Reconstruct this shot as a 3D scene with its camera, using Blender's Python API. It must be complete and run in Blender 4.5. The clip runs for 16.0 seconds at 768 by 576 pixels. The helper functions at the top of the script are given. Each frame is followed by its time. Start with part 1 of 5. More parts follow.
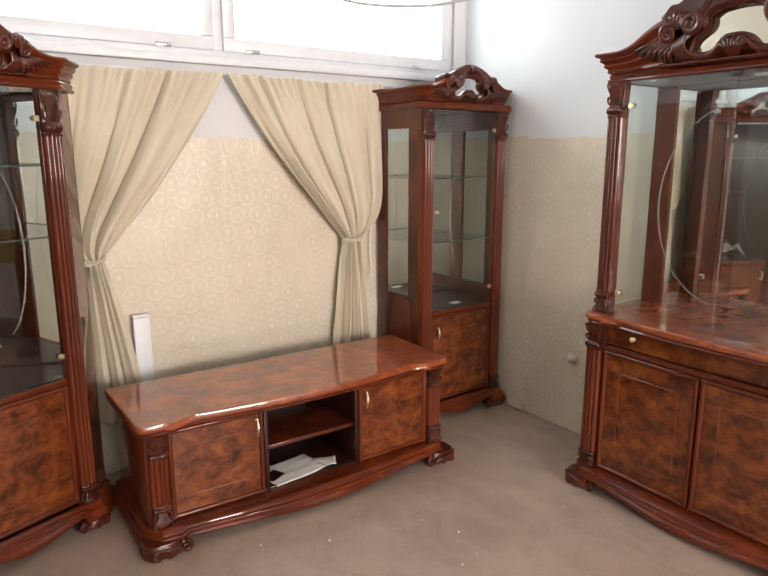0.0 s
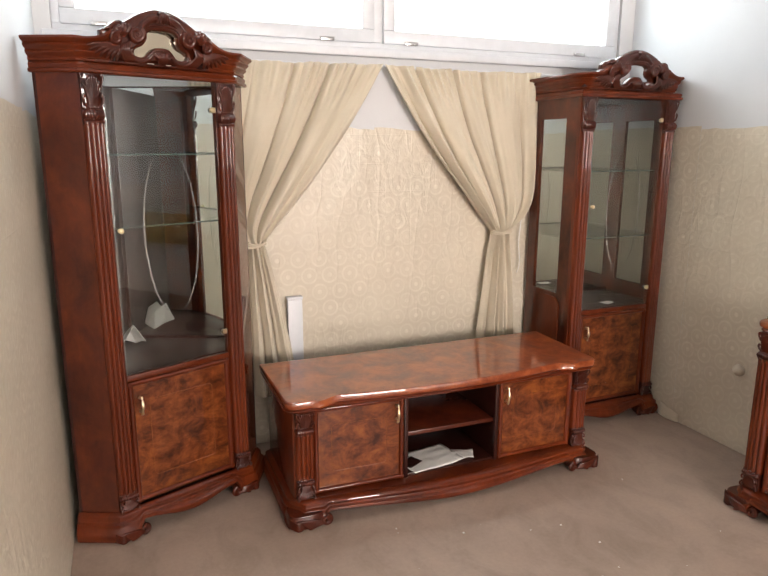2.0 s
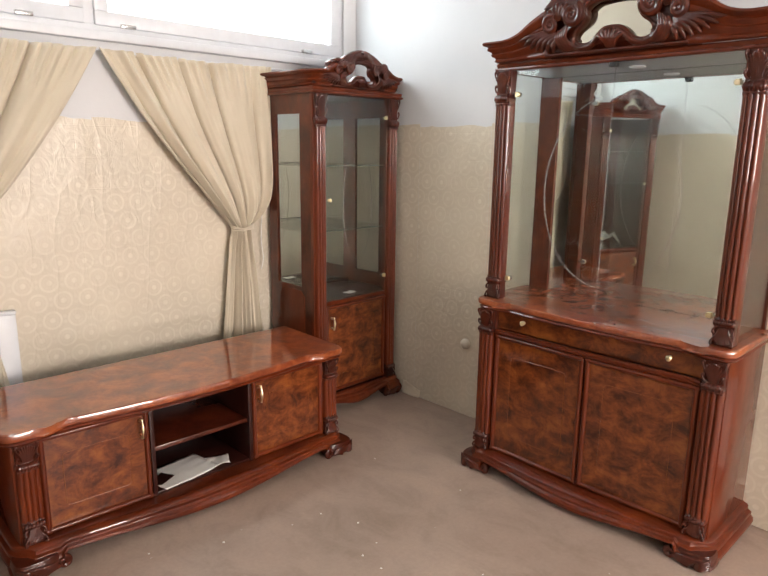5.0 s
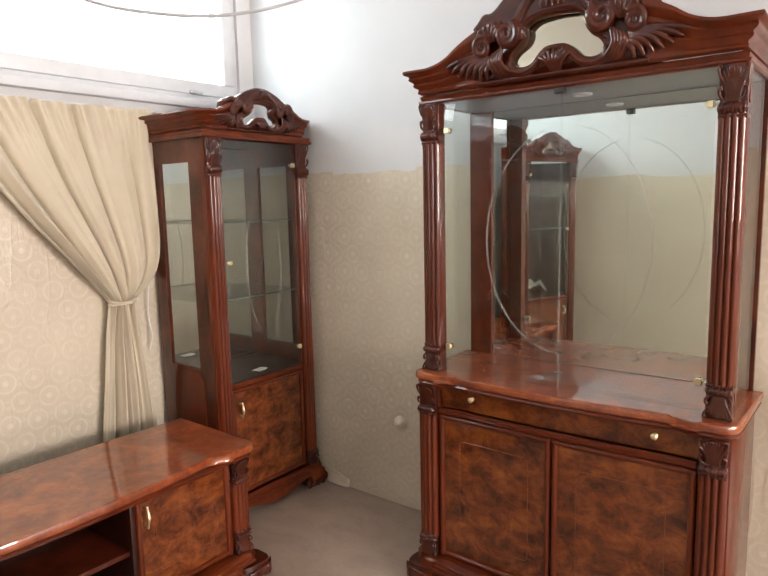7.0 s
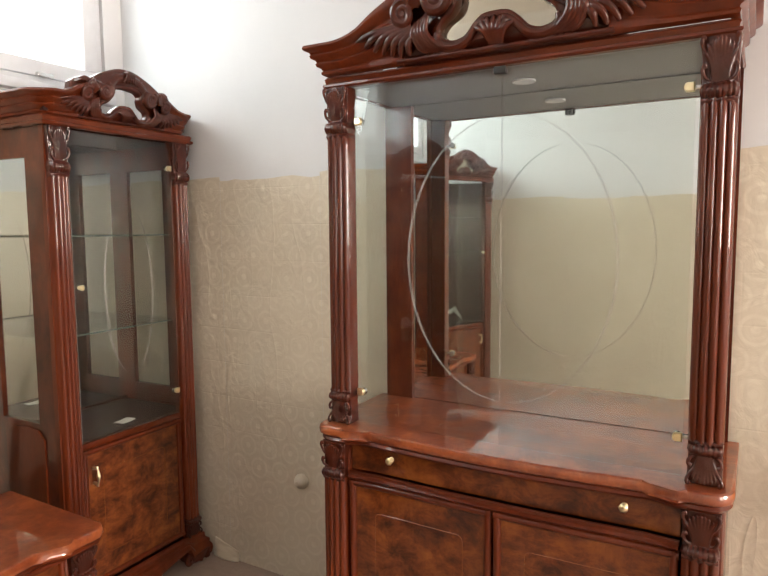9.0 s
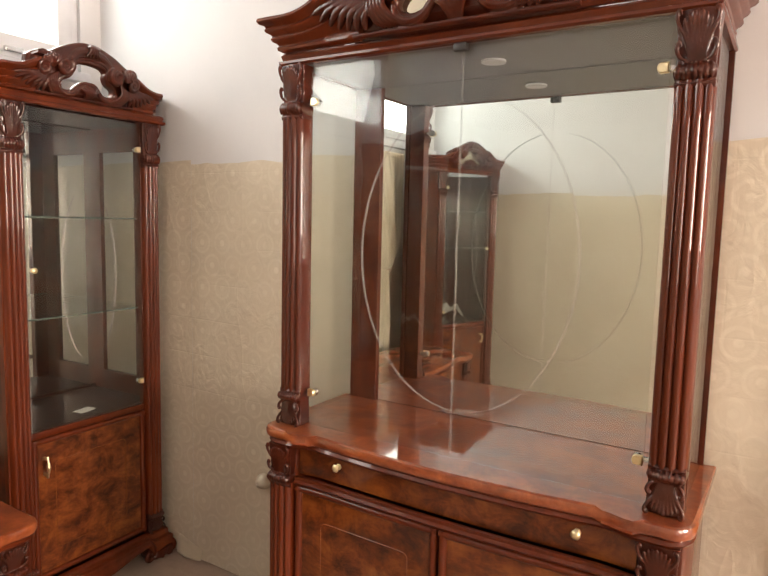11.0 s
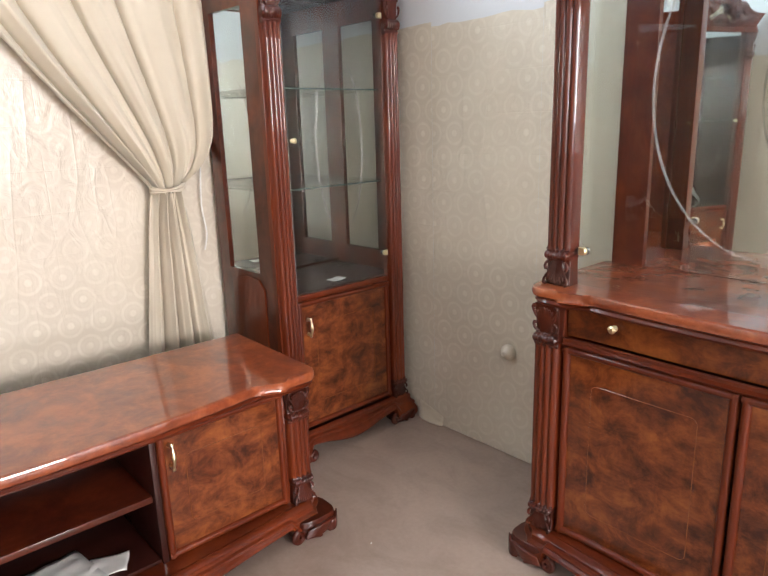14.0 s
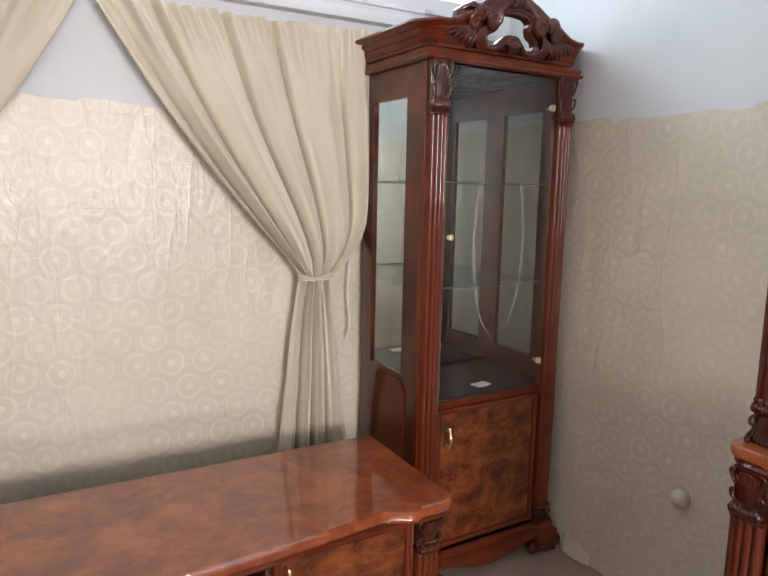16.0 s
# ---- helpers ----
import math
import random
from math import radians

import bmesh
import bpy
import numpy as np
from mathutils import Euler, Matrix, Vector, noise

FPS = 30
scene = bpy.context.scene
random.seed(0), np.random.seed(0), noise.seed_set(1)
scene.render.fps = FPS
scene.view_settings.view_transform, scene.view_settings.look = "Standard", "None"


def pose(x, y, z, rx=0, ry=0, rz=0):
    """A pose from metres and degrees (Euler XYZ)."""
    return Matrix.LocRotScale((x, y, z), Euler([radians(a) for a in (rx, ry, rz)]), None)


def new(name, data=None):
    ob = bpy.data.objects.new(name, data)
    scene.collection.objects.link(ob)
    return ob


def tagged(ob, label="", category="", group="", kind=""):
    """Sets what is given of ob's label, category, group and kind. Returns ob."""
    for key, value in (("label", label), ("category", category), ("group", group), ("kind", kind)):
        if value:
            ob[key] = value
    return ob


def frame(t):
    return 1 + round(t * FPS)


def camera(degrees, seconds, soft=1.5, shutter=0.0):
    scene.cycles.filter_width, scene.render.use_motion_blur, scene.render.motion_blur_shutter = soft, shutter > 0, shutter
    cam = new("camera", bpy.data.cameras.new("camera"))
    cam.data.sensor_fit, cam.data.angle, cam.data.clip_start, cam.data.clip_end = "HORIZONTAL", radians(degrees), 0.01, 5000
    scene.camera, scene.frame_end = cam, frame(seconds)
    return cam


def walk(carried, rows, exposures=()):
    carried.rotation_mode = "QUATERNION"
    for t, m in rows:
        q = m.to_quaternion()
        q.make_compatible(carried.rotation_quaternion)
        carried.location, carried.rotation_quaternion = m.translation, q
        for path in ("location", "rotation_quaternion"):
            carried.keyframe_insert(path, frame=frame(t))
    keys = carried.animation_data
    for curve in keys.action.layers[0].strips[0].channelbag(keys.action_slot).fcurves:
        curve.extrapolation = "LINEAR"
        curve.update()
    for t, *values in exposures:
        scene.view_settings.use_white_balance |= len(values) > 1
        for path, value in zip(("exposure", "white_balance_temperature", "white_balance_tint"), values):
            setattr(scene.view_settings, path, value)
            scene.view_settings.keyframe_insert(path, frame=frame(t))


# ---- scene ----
cam = camera(61.6, 16.0)
METRES, EYE, TILT, LEAN, TURN = 2.5, 1.63, 0.0, 0.0, -34.6
ROWS = [
    (0.0, 0.0, 0.0, 0.0, -0.02, -11.8, 0.1),
    (0.5, -0.0028, 0.0027, -0.0038, 5.95, -12.74, 0.95),
    (1.0, -0.0058, 0.0003, -0.0038, 10.63, -12.59, 0.95),
    (1.5, -0.0073, 0.001, -0.0049, 12.53, -11.73, 0.32),
    (2.0, -0.0082, 0.0014, -0.0051, 12.88, -12.37, -0.1),
    (2.5, -0.0092, 0.0044, -0.0077, 11.23, -13.63, -0.52),
    (3.0, -0.008, 0.0075, -0.0087, 7.18, -14.38, -1.18),
    (3.5, -0.005, 0.0136, -0.012, 2.62, -14.39, -1.85),
    (4.0, -0.0003, 0.0144, -0.0123, -1.3, -14.0, -1.83),
    (4.5, 0.0002, 0.0182, -0.013, -5.1, -13.48, -1.77),
    (5.0, 0.0036, 0.0233, -0.0144, -9.35, -12.33, -0.74),
    (7.5, 0.0657, 0.3026, -0.0307, -18.44, -6.91, 1.38),
    (8.0, 0.0928, 0.3506, -0.0389, -20.44, -6.55, 1.62),
    (8.5, 0.1006, 0.4049, -0.044, -24.11, -6.42, 1.35),
    (9.0, 0.1182, 0.4411, -0.0478, -25.53, -5.4, 0.45),
    (11.5, 0.2468, 0.4735, -0.0524, -22.31, -7.29, -1.81),
    (12.0, 0.2605, 0.502, -0.0967, -24.92, -16.93, -1.27),
    (12.5, 0.2551, 0.5044, -0.1272, -25.4, -22.8, 0.33),
    (13.0, 0.2241, 0.5071, -0.1326, -20.57, -23.68, 3.5),
    (13.5, 0.1681, 0.5073, -0.1225, -13.06, -19.92, 4.23),
    (14.0, 0.1348, 0.5075, -0.1125, -7.09, -14.34, 1.67),
    (14.5, 0.1059, 0.5159, -0.0982, -3.44, -10.22, -0.57),
    (15.0, 0.0781, 0.5191, -0.0895, -1.6, -9.33, -1.16),
    (15.5, 0.0843, 0.5499, -0.0792, 1.31, -9.51, -1.33),
    (16.0, 0.1127, 0.5999, -0.07, 5.36, -8.7, -1.19),
]
EXPOSURES = [(0.0, -0.05, 6550, 11), (5.0, -0.05, 6550, 11), (9.2, 0.0, 7000, 12), (11.4, 0.0, 7750, 18), (12.3, 0.3, 7400, 18), (12.9, 0.62, 6200, 12), (13.4, 0.65, 5950, 11), (14.2, 0.2, 5900, 9), (15.0, -0.05, 5900, 9), (16.0, -0.2, 5950, 9)]
walk(cam, [(t, pose(0, 0, EYE, TILT, LEAN, TURN) @ pose(METRES * x, METRES * y, METRES * z, 90 + pitch, roll, yaw)) for t, x, y, z, yaw, pitch, roll in ROWS], EXPOSURES)

# ---------------------------------------------------------------- light
world = bpy.data.worlds.new("sky")
scene.world = world
world.use_nodes = True
wn, wl = world.node_tree.nodes, world.node_tree.links
sky = wn.new("ShaderNodeTexSky")
sky.sky_type, sky.sun_disc = "NISHITA", False
sky.sun_elevation, sky.sun_rotation = radians(38), radians(120)
wl.new(sky.outputs[0], wn["Background"].inputs[0])
wn["Background"].inputs[1].default_value = 0.10


def area_lamp(name, m, sx, sy, watts, colour, spread=180):
    data = bpy.data.lights.new(name, "AREA")
    data.shape, data.size, data.size_y, data.energy, data.color = "RECTANGLE", sx, sy, watts, colour
    data.spread = radians(spread)
    ob = new(name, data)
    ob.matrix_world = m
    return ob


# daylight through the high window, and through the shop window behind the walk
area_lamp("window_daylight", pose(1.30, 3.47, 2.52, -76, 0, 0), 3.0, 0.66, 44, (0.88, 0.95, 1.0))
area_lamp("rear_daylight", pose(1.85, -4.90, 1.95, 88, 0, 0), 2.0, 1.35, 185, (1.0, 0.89, 0.82), 130)
# added fill from the west, to brighten the sideboard front
area_lamp("side_fill", pose(-0.25, -3.70, 1.70, 74, 0, -40), 2.1, 1.6, 60, (1.0, 0.88, 0.79), 150)

# ---------------------------------------------------------------- materials


def material(name):
    m = bpy.data.materials.new(name)
    m.use_nodes = True
    return m, m.node_tree.nodes, m.node_tree.links, m.node_tree.nodes["Principled BSDF"]


def ramp(nodes, stops):
    r = nodes.new("ShaderNodeValToRGB")
    while len(r.color_ramp.elements) < len(stops):
        r.color_ramp.elements.new(0.5)
    for e, (p, c) in zip(r.color_ramp.elements, stops):
        e.position, e.color = p, (*c, 1)
    return r


def texture(nodes, links, kind, scale, detail=4.0, stretch=(1, 1, 1), rough=0.55, distort=0.0):
    co, mp = nodes.new("ShaderNodeTexCoord"), nodes.new("ShaderNodeMapping")
    mp.inputs["Scale"].default_value = stretch
    links.new(co.outputs["Object"], mp.inputs[0])
    n = nodes.new(kind)
    n.inputs["Scale"].default_value = scale
    if kind == "ShaderNodeTexNoise":
        n.inputs["Detail"].default_value, n.inputs["Roughness"].default_value = detail, rough
        n.inputs["Distortion"].default_value = distort
    links.new(mp.outputs[0], n.inputs["Vector"])
    return n


def mixed(nodes, links, kind, fac, a, b):
    n = nodes.new("ShaderNodeMix")
    n.data_type, n.blend_type = "RGBA", kind
    for sock, v in ((0, fac), (6, a), (7, b)):
        if hasattr(v, "links"):
            links.new(v, n.inputs[sock])
        else:
            n.inputs[sock].default_value = v if sock == 0 else (*v, 1)
    return n.outputs[2]


def bumped(nodes, links, bsdf, height, strength, distance):
    b = nodes.new("ShaderNodeBump")
    b.inputs["Strength"].default_value, b.inputs["Distance"].default_value = strength, distance
    links.new(height, b.inputs["Height"])
    links.new(b.outputs[0], bsdf.inputs["Normal"])


def lacquer(name, stops, scale, stretch=(1, 1, 1), distort=0.6, rough=0.16, coat=0.3, detail=6, grain=0.58, gloss=0.5, ripple=0.05):
    """Polished, lacquered wood: broad figure, fine grain and light handling marks in the gloss."""
    m, n, l, b = material(name)
    broad = texture(n, l, "ShaderNodeTexNoise", scale, detail, stretch, grain, distort)
    col = ramp(n, stops)
    l.new(broad.outputs[0], col.inputs[0])
    fine = texture(n, l, "ShaderNodeTexNoise", 90, 3, (1, 1, 0.12))
    fr = ramp(n, [(0.35, (0.75, 0.75, 0.75)), (0.7, (1.1, 1.1, 1.1))])
    l.new(fine.outputs[0], fr.inputs[0])
    l.new(mixed(n, l, "MULTIPLY", 0.35, col.outputs[0], fr.outputs[0]), b.inputs["Base Color"])
    dust = texture(n, l, "ShaderNodeTexNoise", 7, 5)
    rr = n.new("ShaderNodeMapRange")
    rr.inputs[3].default_value, rr.inputs[4].default_value = rough * 0.62, rough * 1.5
    l.new(dust.outputs[0], rr.inputs[0])
    l.new(rr.outputs[0], b.inputs["Roughness"])
    b.inputs["Specular IOR Level"].default_value = gloss
    b.inputs["Coat Weight"].default_value, b.inputs["Coat Roughness"].default_value = coat, 0.03
    b.inputs["Coat IOR"].default_value = 1.52
    wave = texture(n, l, "ShaderNodeTexNoise", 5, 1)
    bumped(n, l, b, wave.outputs[0], ripple, 0.01)
    return m


MAHOGANY = lacquer("mahogany_lacquer", [(0.3, (0.0650, 0.0103, 0.0030)), (0.55, (0.1144, 0.0187, 0.0046)), (0.75, (0.1755, 0.0319, 0.0069))], 5, (1, 1, 0.25), 0.6, 0.42, 0.7, gloss=0.1)
CARVED = lacquer("carved_mahogany", [(0.3, (0.0311, 0.0048, 0.0022)), (0.6, (0.0694, 0.0110, 0.0036)), (0.8, (0.1136, 0.0196, 0.0057))], 9, (1, 1, 1), 0.6, 0.42, 0.8, gloss=0.1)
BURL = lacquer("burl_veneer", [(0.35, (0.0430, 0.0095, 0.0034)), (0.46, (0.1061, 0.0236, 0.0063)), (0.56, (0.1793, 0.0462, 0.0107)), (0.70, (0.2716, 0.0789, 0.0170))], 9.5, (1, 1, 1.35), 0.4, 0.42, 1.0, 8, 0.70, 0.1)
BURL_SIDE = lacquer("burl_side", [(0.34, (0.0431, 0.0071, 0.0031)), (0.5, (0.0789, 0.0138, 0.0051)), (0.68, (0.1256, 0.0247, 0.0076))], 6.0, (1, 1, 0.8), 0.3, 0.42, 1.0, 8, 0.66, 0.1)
# same burl, colour lifted to stand in for bright light on the tops
BURL_TOP_LIT = lacquer("burl_top_lit", [(0.36, (0.1495, 0.0276, 0.0092)), (0.5, (0.2452, 0.0540, 0.0170)), (0.64, (0.3468, 0.0909, 0.0287))], 7.0, (1, 1, 1), 0.35, 0.42, 1.0, 8, 0.68, 0.1, 0.015)
BURL_TOP_LIT.node_tree.nodes["Principled BSDF"].inputs["Coat IOR"].default_value = 1.85
INLAY = lacquer("inlay_line", [(0.3, (0.16, 0.050, 0.016)), (0.7, (0.23, 0.080, 0.026))], 20)
# near black: shade within the cabinets and open bay is put into this colour
INSIDE_SHADED = lacquer("shaded_cabinet_inside", [(0.3, (0.020, 0.0052, 0.0038)), (0.7, (0.040, 0.010, 0.0068))], 6, rough=0.42, coat=0.7, gloss=0.1)


def plain(name, colour, rough, metal=0.0, vary=0.12, scale=14):
    m, n, l, b = material(name)
    t = texture(n, l, "ShaderNodeTexNoise", scale, 5)
    lo, hi = [c * (1 - vary) for c in colour], [min(1, c * (1 + vary)) for c in colour]
    r = ramp(n, [(0.3, lo), (0.7, hi)])
    l.new(t.outputs[0], r.inputs[0])
    l.new(r.outputs[0], b.inputs["Base Color"])
    b.inputs["Roughness"].default_value, b.inputs["Metallic"].default_value = rough, metal
    bumped(n, l, b, t.outputs[0], 0.06, 0.004)
    return m


GOLD = plain("brass", (0.95, 0.79, 0.50), 0.28, 1.0)
STEEL = plain("chrome", (0.6, 0.6, 0.6), 0.25, 1.0)
BLACK = plain("black_plastic", (0.02, 0.02, 0.02), 0.4)
PVC = plain("white_pvc", (0.66, 0.68, 0.71), 0.35, vary=0.04)
PAPER = plain("white_paper", (0.78, 0.77, 0.74), 0.7, vary=0.05)
CORD = plain("white_cord", (0.75, 0.74, 0.70), 0.5)
GREYBOARD = plain("grey_melamine", (0.145, 0.143, 0.146), 0.35, vary=0.06)
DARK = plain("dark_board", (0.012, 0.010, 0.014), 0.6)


def make_plaster():
    m, n, l, b = material("white_plaster")
    big = texture(n, l, "ShaderNodeTexNoise", 1.4, 5)
    r = ramp(n, [(0.3, (0.61, 0.625, 0.64)), (0.7, (0.69, 0.70, 0.71))])
    l.new(big.outputs[0], r.inputs[0])
    l.new(r.outputs[0], b.inputs["Base Color"])
    b.inputs["Roughness"].default_value = 0.75
    fine = texture(n, l, "ShaderNodeTexNoise", 35, 5)
    bumped(n, l, b, fine.outputs[0], 0.15, 0.004)
    return m


PLASTER = make_plaster()
CEILING_PAINT = plain("dulled_white_paint", (0.74, 0.73, 0.71), 0.8, vary=0.06, scale=2)


def make_floor():
    m, n, l, b = material("brown_linoleum")
    big = texture(n, l, "ShaderNodeTexNoise", 1.3, 6)
    r = ramp(n, [(0.3, (0.325, 0.245, 0.198)), (0.7, (0.425, 0.328, 0.268))])
    l.new(big.outputs[0], r.inputs[0])
    speck = texture(n, l, "ShaderNodeTexNoise", 60, 4)
    sr = ramp(n, [(0.35, (0.95, 0.95, 0.95)), (0.7, (1.03, 1.03, 1.03))])
    l.new(speck.outputs[0], sr.inputs[0])
    l.new(mixed(n, l, "MULTIPLY", 1.0, r.outputs[0], sr.outputs[0]), b.inputs["Base Color"])
    scuff = texture(n, l, "ShaderNodeTexNoise", 5.5, 7, (1, 0.6, 1), 0.7, 0.8)
    fr = ramp(n, [(0.34, (0.84, 0.84, 0.83)), (0.52, (1.0, 1.0, 1.0)), (0.72, (1.07, 1.06, 1.05))])
    l.new(scuff.outputs[0], fr.inputs[0])
    base = b.inputs["Base Color"].links[0].from_socket
    l.new(mixed(n, l, "MULTIPLY", 1.0, base, fr.outputs[0]), b.inputs["Base Color"])
    rr = n.new("ShaderNodeMapRange")
    rr.inputs[3].default_value, rr.inputs[4].default_value = 0.32, 0.62
    l.new(big.outputs[0], rr.inputs[0])
    l.new(rr.outputs[0], b.inputs["Roughness"])
    bumped(n, l, b, big.outputs[0], 0.12, 0.02)
    return m


FLOOR = make_floor()


def make_wallpaper():
    """Cream satin paper with a printed medallion of rings, set in staggered rows."""
    m, n, l, b = material("ring_wallpaper")
    uv = n.new("ShaderNodeUVMap")

    def math_node(op, a, c=None):
        q = n.new("ShaderNodeMath")
        q.operation = op
        for i, v in enumerate((a, c)):
            if v is None:
                continue
            if hasattr(v, "links"):
                l.new(v, q.inputs[i])
            else:
                q.inputs[i].default_value = v
        return q.outputs[0]

    sep = n.new("ShaderNodeSeparateXYZ")
    l.new(uv.outputs[0], sep.inputs[0])

    def band(d, near, far):
        q = n.new("ShaderNodeMapRange")
        q.interpolation_type = "SMOOTHSTEP"
        q.inputs[1].default_value, q.inputs[2].default_value, q.inputs[3].default_value, q.inputs[4].default_value = near, far, 1.0, 0.0
        l.new(d, q.inputs[0])
        return q.outputs[0]

    def rings(du, dv):
        u = math_node("MULTIPLY", math_node("SUBTRACT", math_node("FRACT", math_node("ADD", math_node("DIVIDE", sep.outputs[0], 0.116), du)), 0.5), 0.116)
        v = math_node("MULTIPLY", math_node("SUBTRACT", math_node("FRACT", math_node("ADD", math_node("DIVIDE", sep.outputs[1], 0.186), dv)), 0.5), 0.186)
        d = math_node("SQRT", math_node("ADD", math_node("MULTIPLY", u, u), math_node("MULTIPLY", v, v)))
        dot = band(d, 0.009, 0.017)
        ring = band(math_node("ABSOLUTE", math_node("SUBTRACT", d, 0.041)), 0.002, 0.009)
        inner = band(math_node("ABSOLUTE", math_node("SUBTRACT", d, 0.025)), 0.002, 0.010)
        # small buds between the medallions
        eu = math_node("SUBTRACT", math_node("ABSOLUTE", u), 0.058)
        ev = math_node("SUBTRACT", math_node("ABSOLUTE", v), 0.014)
        bud = band(math_node("SQRT", math_node("ADD", math_node("MULTIPLY", eu, eu), math_node("MULTIPLY", ev, ev))), 0.005, 0.013)
        return math_node("MAXIMUM", math_node("MAXIMUM", math_node("MULTIPLY", ring, 0.36), math_node("MULTIPLY", inner, 0.10)), math_node("MAXIMUM", math_node("MULTIPLY", dot, 0.50), math_node("MULTIPLY", bud, 0.20)))

    pat = math_node("MAXIMUM", rings(0, 0), rings(0.5, 0.5))
    grain = texture(n, l, "ShaderNodeTexNoise", 30, 4, (1, 1, 0.5))
    faded = texture(n, l, "ShaderNodeTexNoise", 2.7, 3)
    fade = n.new("ShaderNodeMapRange")
    fade.inputs[1].default_value, fade.inputs[2].default_value, fade.inputs[3].default_value, fade.inputs[4].default_value = 0.36, 0.62, 0.55, 1.05
    l.new(faded.outputs[0], fade.inputs[0])
    worn = math_node("MULTIPLY", math_node("MULTIPLY", pat, fade.outputs[0]), math_node("SUBTRACT", math_node("MULTIPLY", grain.outputs[0], 1.9), 0.30))
    base = texture(n, l, "ShaderNodeTexNoise", 2.2, 6)
    r = ramp(n, [(0.28, (0.545, 0.480, 0.380)), (0.72, (0.66, 0.592, 0.475))])
    l.new(base.outputs[0], r.inputs[0])
    l.new(mixed(n, l, "MIX", worn, r.outputs[0], (0.82, 0.77, 0.65)), b.inputs["Base Color"])
    b.inputs["Roughness"].default_value = 0.32
    b.inputs["Specular IOR Level"].default_value = 0.5
    crease = texture(n, l, "ShaderNodeTexNoise", 14, 4, (1, 1, 0.7), 0.55, 1.2)
    fold = texture(n, l, "ShaderNodeTexNoise", 6.5, 2, (1, 1, 0.26), 0.4, 0.5)
    ridge = math_node("POWER", math_node("SUBTRACT", 1.0, math_node("ABSOLUTE", math_node("MULTIPLY", math_node("SUBTRACT", fold.outputs[0], 0.5), 4.0))), 9.0)
    wob = texture(n, l, "ShaderNodeTexNoise", 3.0, 3)
    shift = math_node("MULTIPLY", math_node("SUBTRACT", wob.outputs[0], 0.5), 0.05)
    lines = []
    for axis, size, off in ((0, 0.152, 0.02), (1, 0.152, 0.07)):
        q = math_node("ABSOLUTE", math_node("SUBTRACT", math_node("FRACT", math_node("DIVIDE", math_node("ADD", sep.outputs[axis], math_node("ADD", math_node("MULTIPLY", shift, 0.16), off)), size)), 0.5))
        lines.append(band(q, 0.004, 0.024))
    patchy = band(texture(n, l, "ShaderNodeTexNoise", 4.2, 2).outputs[0], 0.38, 0.60)
    joint = math_node("MULTIPLY", math_node("MAXIMUM", lines[0], lines[1]), patchy)
    h = math_node("ADD", math_node("MULTIPLY", math_node("SUBTRACT", crease.outputs[0], math_node("MULTIPLY", joint, 0.085)), 0.42), math_node("ADD", math_node("MULTIPLY", worn, 0.03), math_node("MULTIPLY", ridge, 0.11)))
    bumped(n, l, b, h, 0.34, 0.03)
    return m


WALLPAPER = make_wallpaper()


def make_cloth():
    m, n, l, b = material("cream_curtain_cloth")
    t = texture(n, l, "ShaderNodeTexNoise", 3, 5)
    r = ramp(n, [(0.3, (0.545, 0.480, 0.365)), (0.7, (0.63, 0.562, 0.442))])
    l.new(t.outputs[0], r.inputs[0])
    l.new(r.outputs[0], b.inputs["Base Color"])
    b.inputs["Roughness"].default_value = 0.75
    b.inputs["Sheen Weight"].default_value = 0.25
    weave = texture(n, l, "ShaderNodeTexNoise", 240, 2)
    bumped(n, l, b, weave.outputs[0], 0.15, 0.001)
    return m


CLOTH = make_cloth()


def make_mirror(name, colour, rough):
    m, n, l, b = material(name)
    b.inputs["Base Color"].default_value = (*colour, 1)
    b.inputs["Metallic"].default_value, b.inputs["Roughness"].default_value = 1.0, rough
    return m


MIRROR = make_mirror("silvered_mirror", (0.90, 0.92, 0.905), 0.015)
BRONZE_MIRROR = make_mirror("bronze_mirror", (0.52, 0.46, 0.36), 0.04)


def make_glass():
    """Thin clear pane: mostly lets the view pass, with a weak gloss that grows at a slant."""
    m, n, l, b = material("clear_glass")
    n.remove(b)
    clear, gloss, mix, lw = n.new("ShaderNodeBsdfTransparent"), n.new("ShaderNodeBsdfGlossy"), n.new("ShaderNodeMixShader"), n.new("ShaderNodeLayerWeight")
    clear.inputs[0].default_value = (0.955, 0.975, 0.965, 1)
    gloss.inputs["Roughness"].default_value = 0.01
    power, scale = n.new("ShaderNodeMath"), n.new("ShaderNodeMath")
    power.operation, scale.operation = "POWER", "MULTIPLY_ADD"
    power.inputs[1].default_value = 4.0
    scale.inputs[1].default_value, scale.inputs[2].default_value = 0.5, 0.045
    l.new(lw.outputs["Facing"], power.inputs[0])
    l.new(power.outputs[0], scale.inputs[0])
    l.new(scale.outputs[0], mix.inputs[0])
    l.new(clear.outputs[0], mix.inputs[1])
    l.new(gloss.outputs[0], mix.inputs[2])
    l.new(mix.outputs[0], n["Material Output"].inputs[0])
    return m


GLASS = make_glass()
EDGE = plain("green_glass_edge", (0.05, 0.075, 0.068), 0.15)


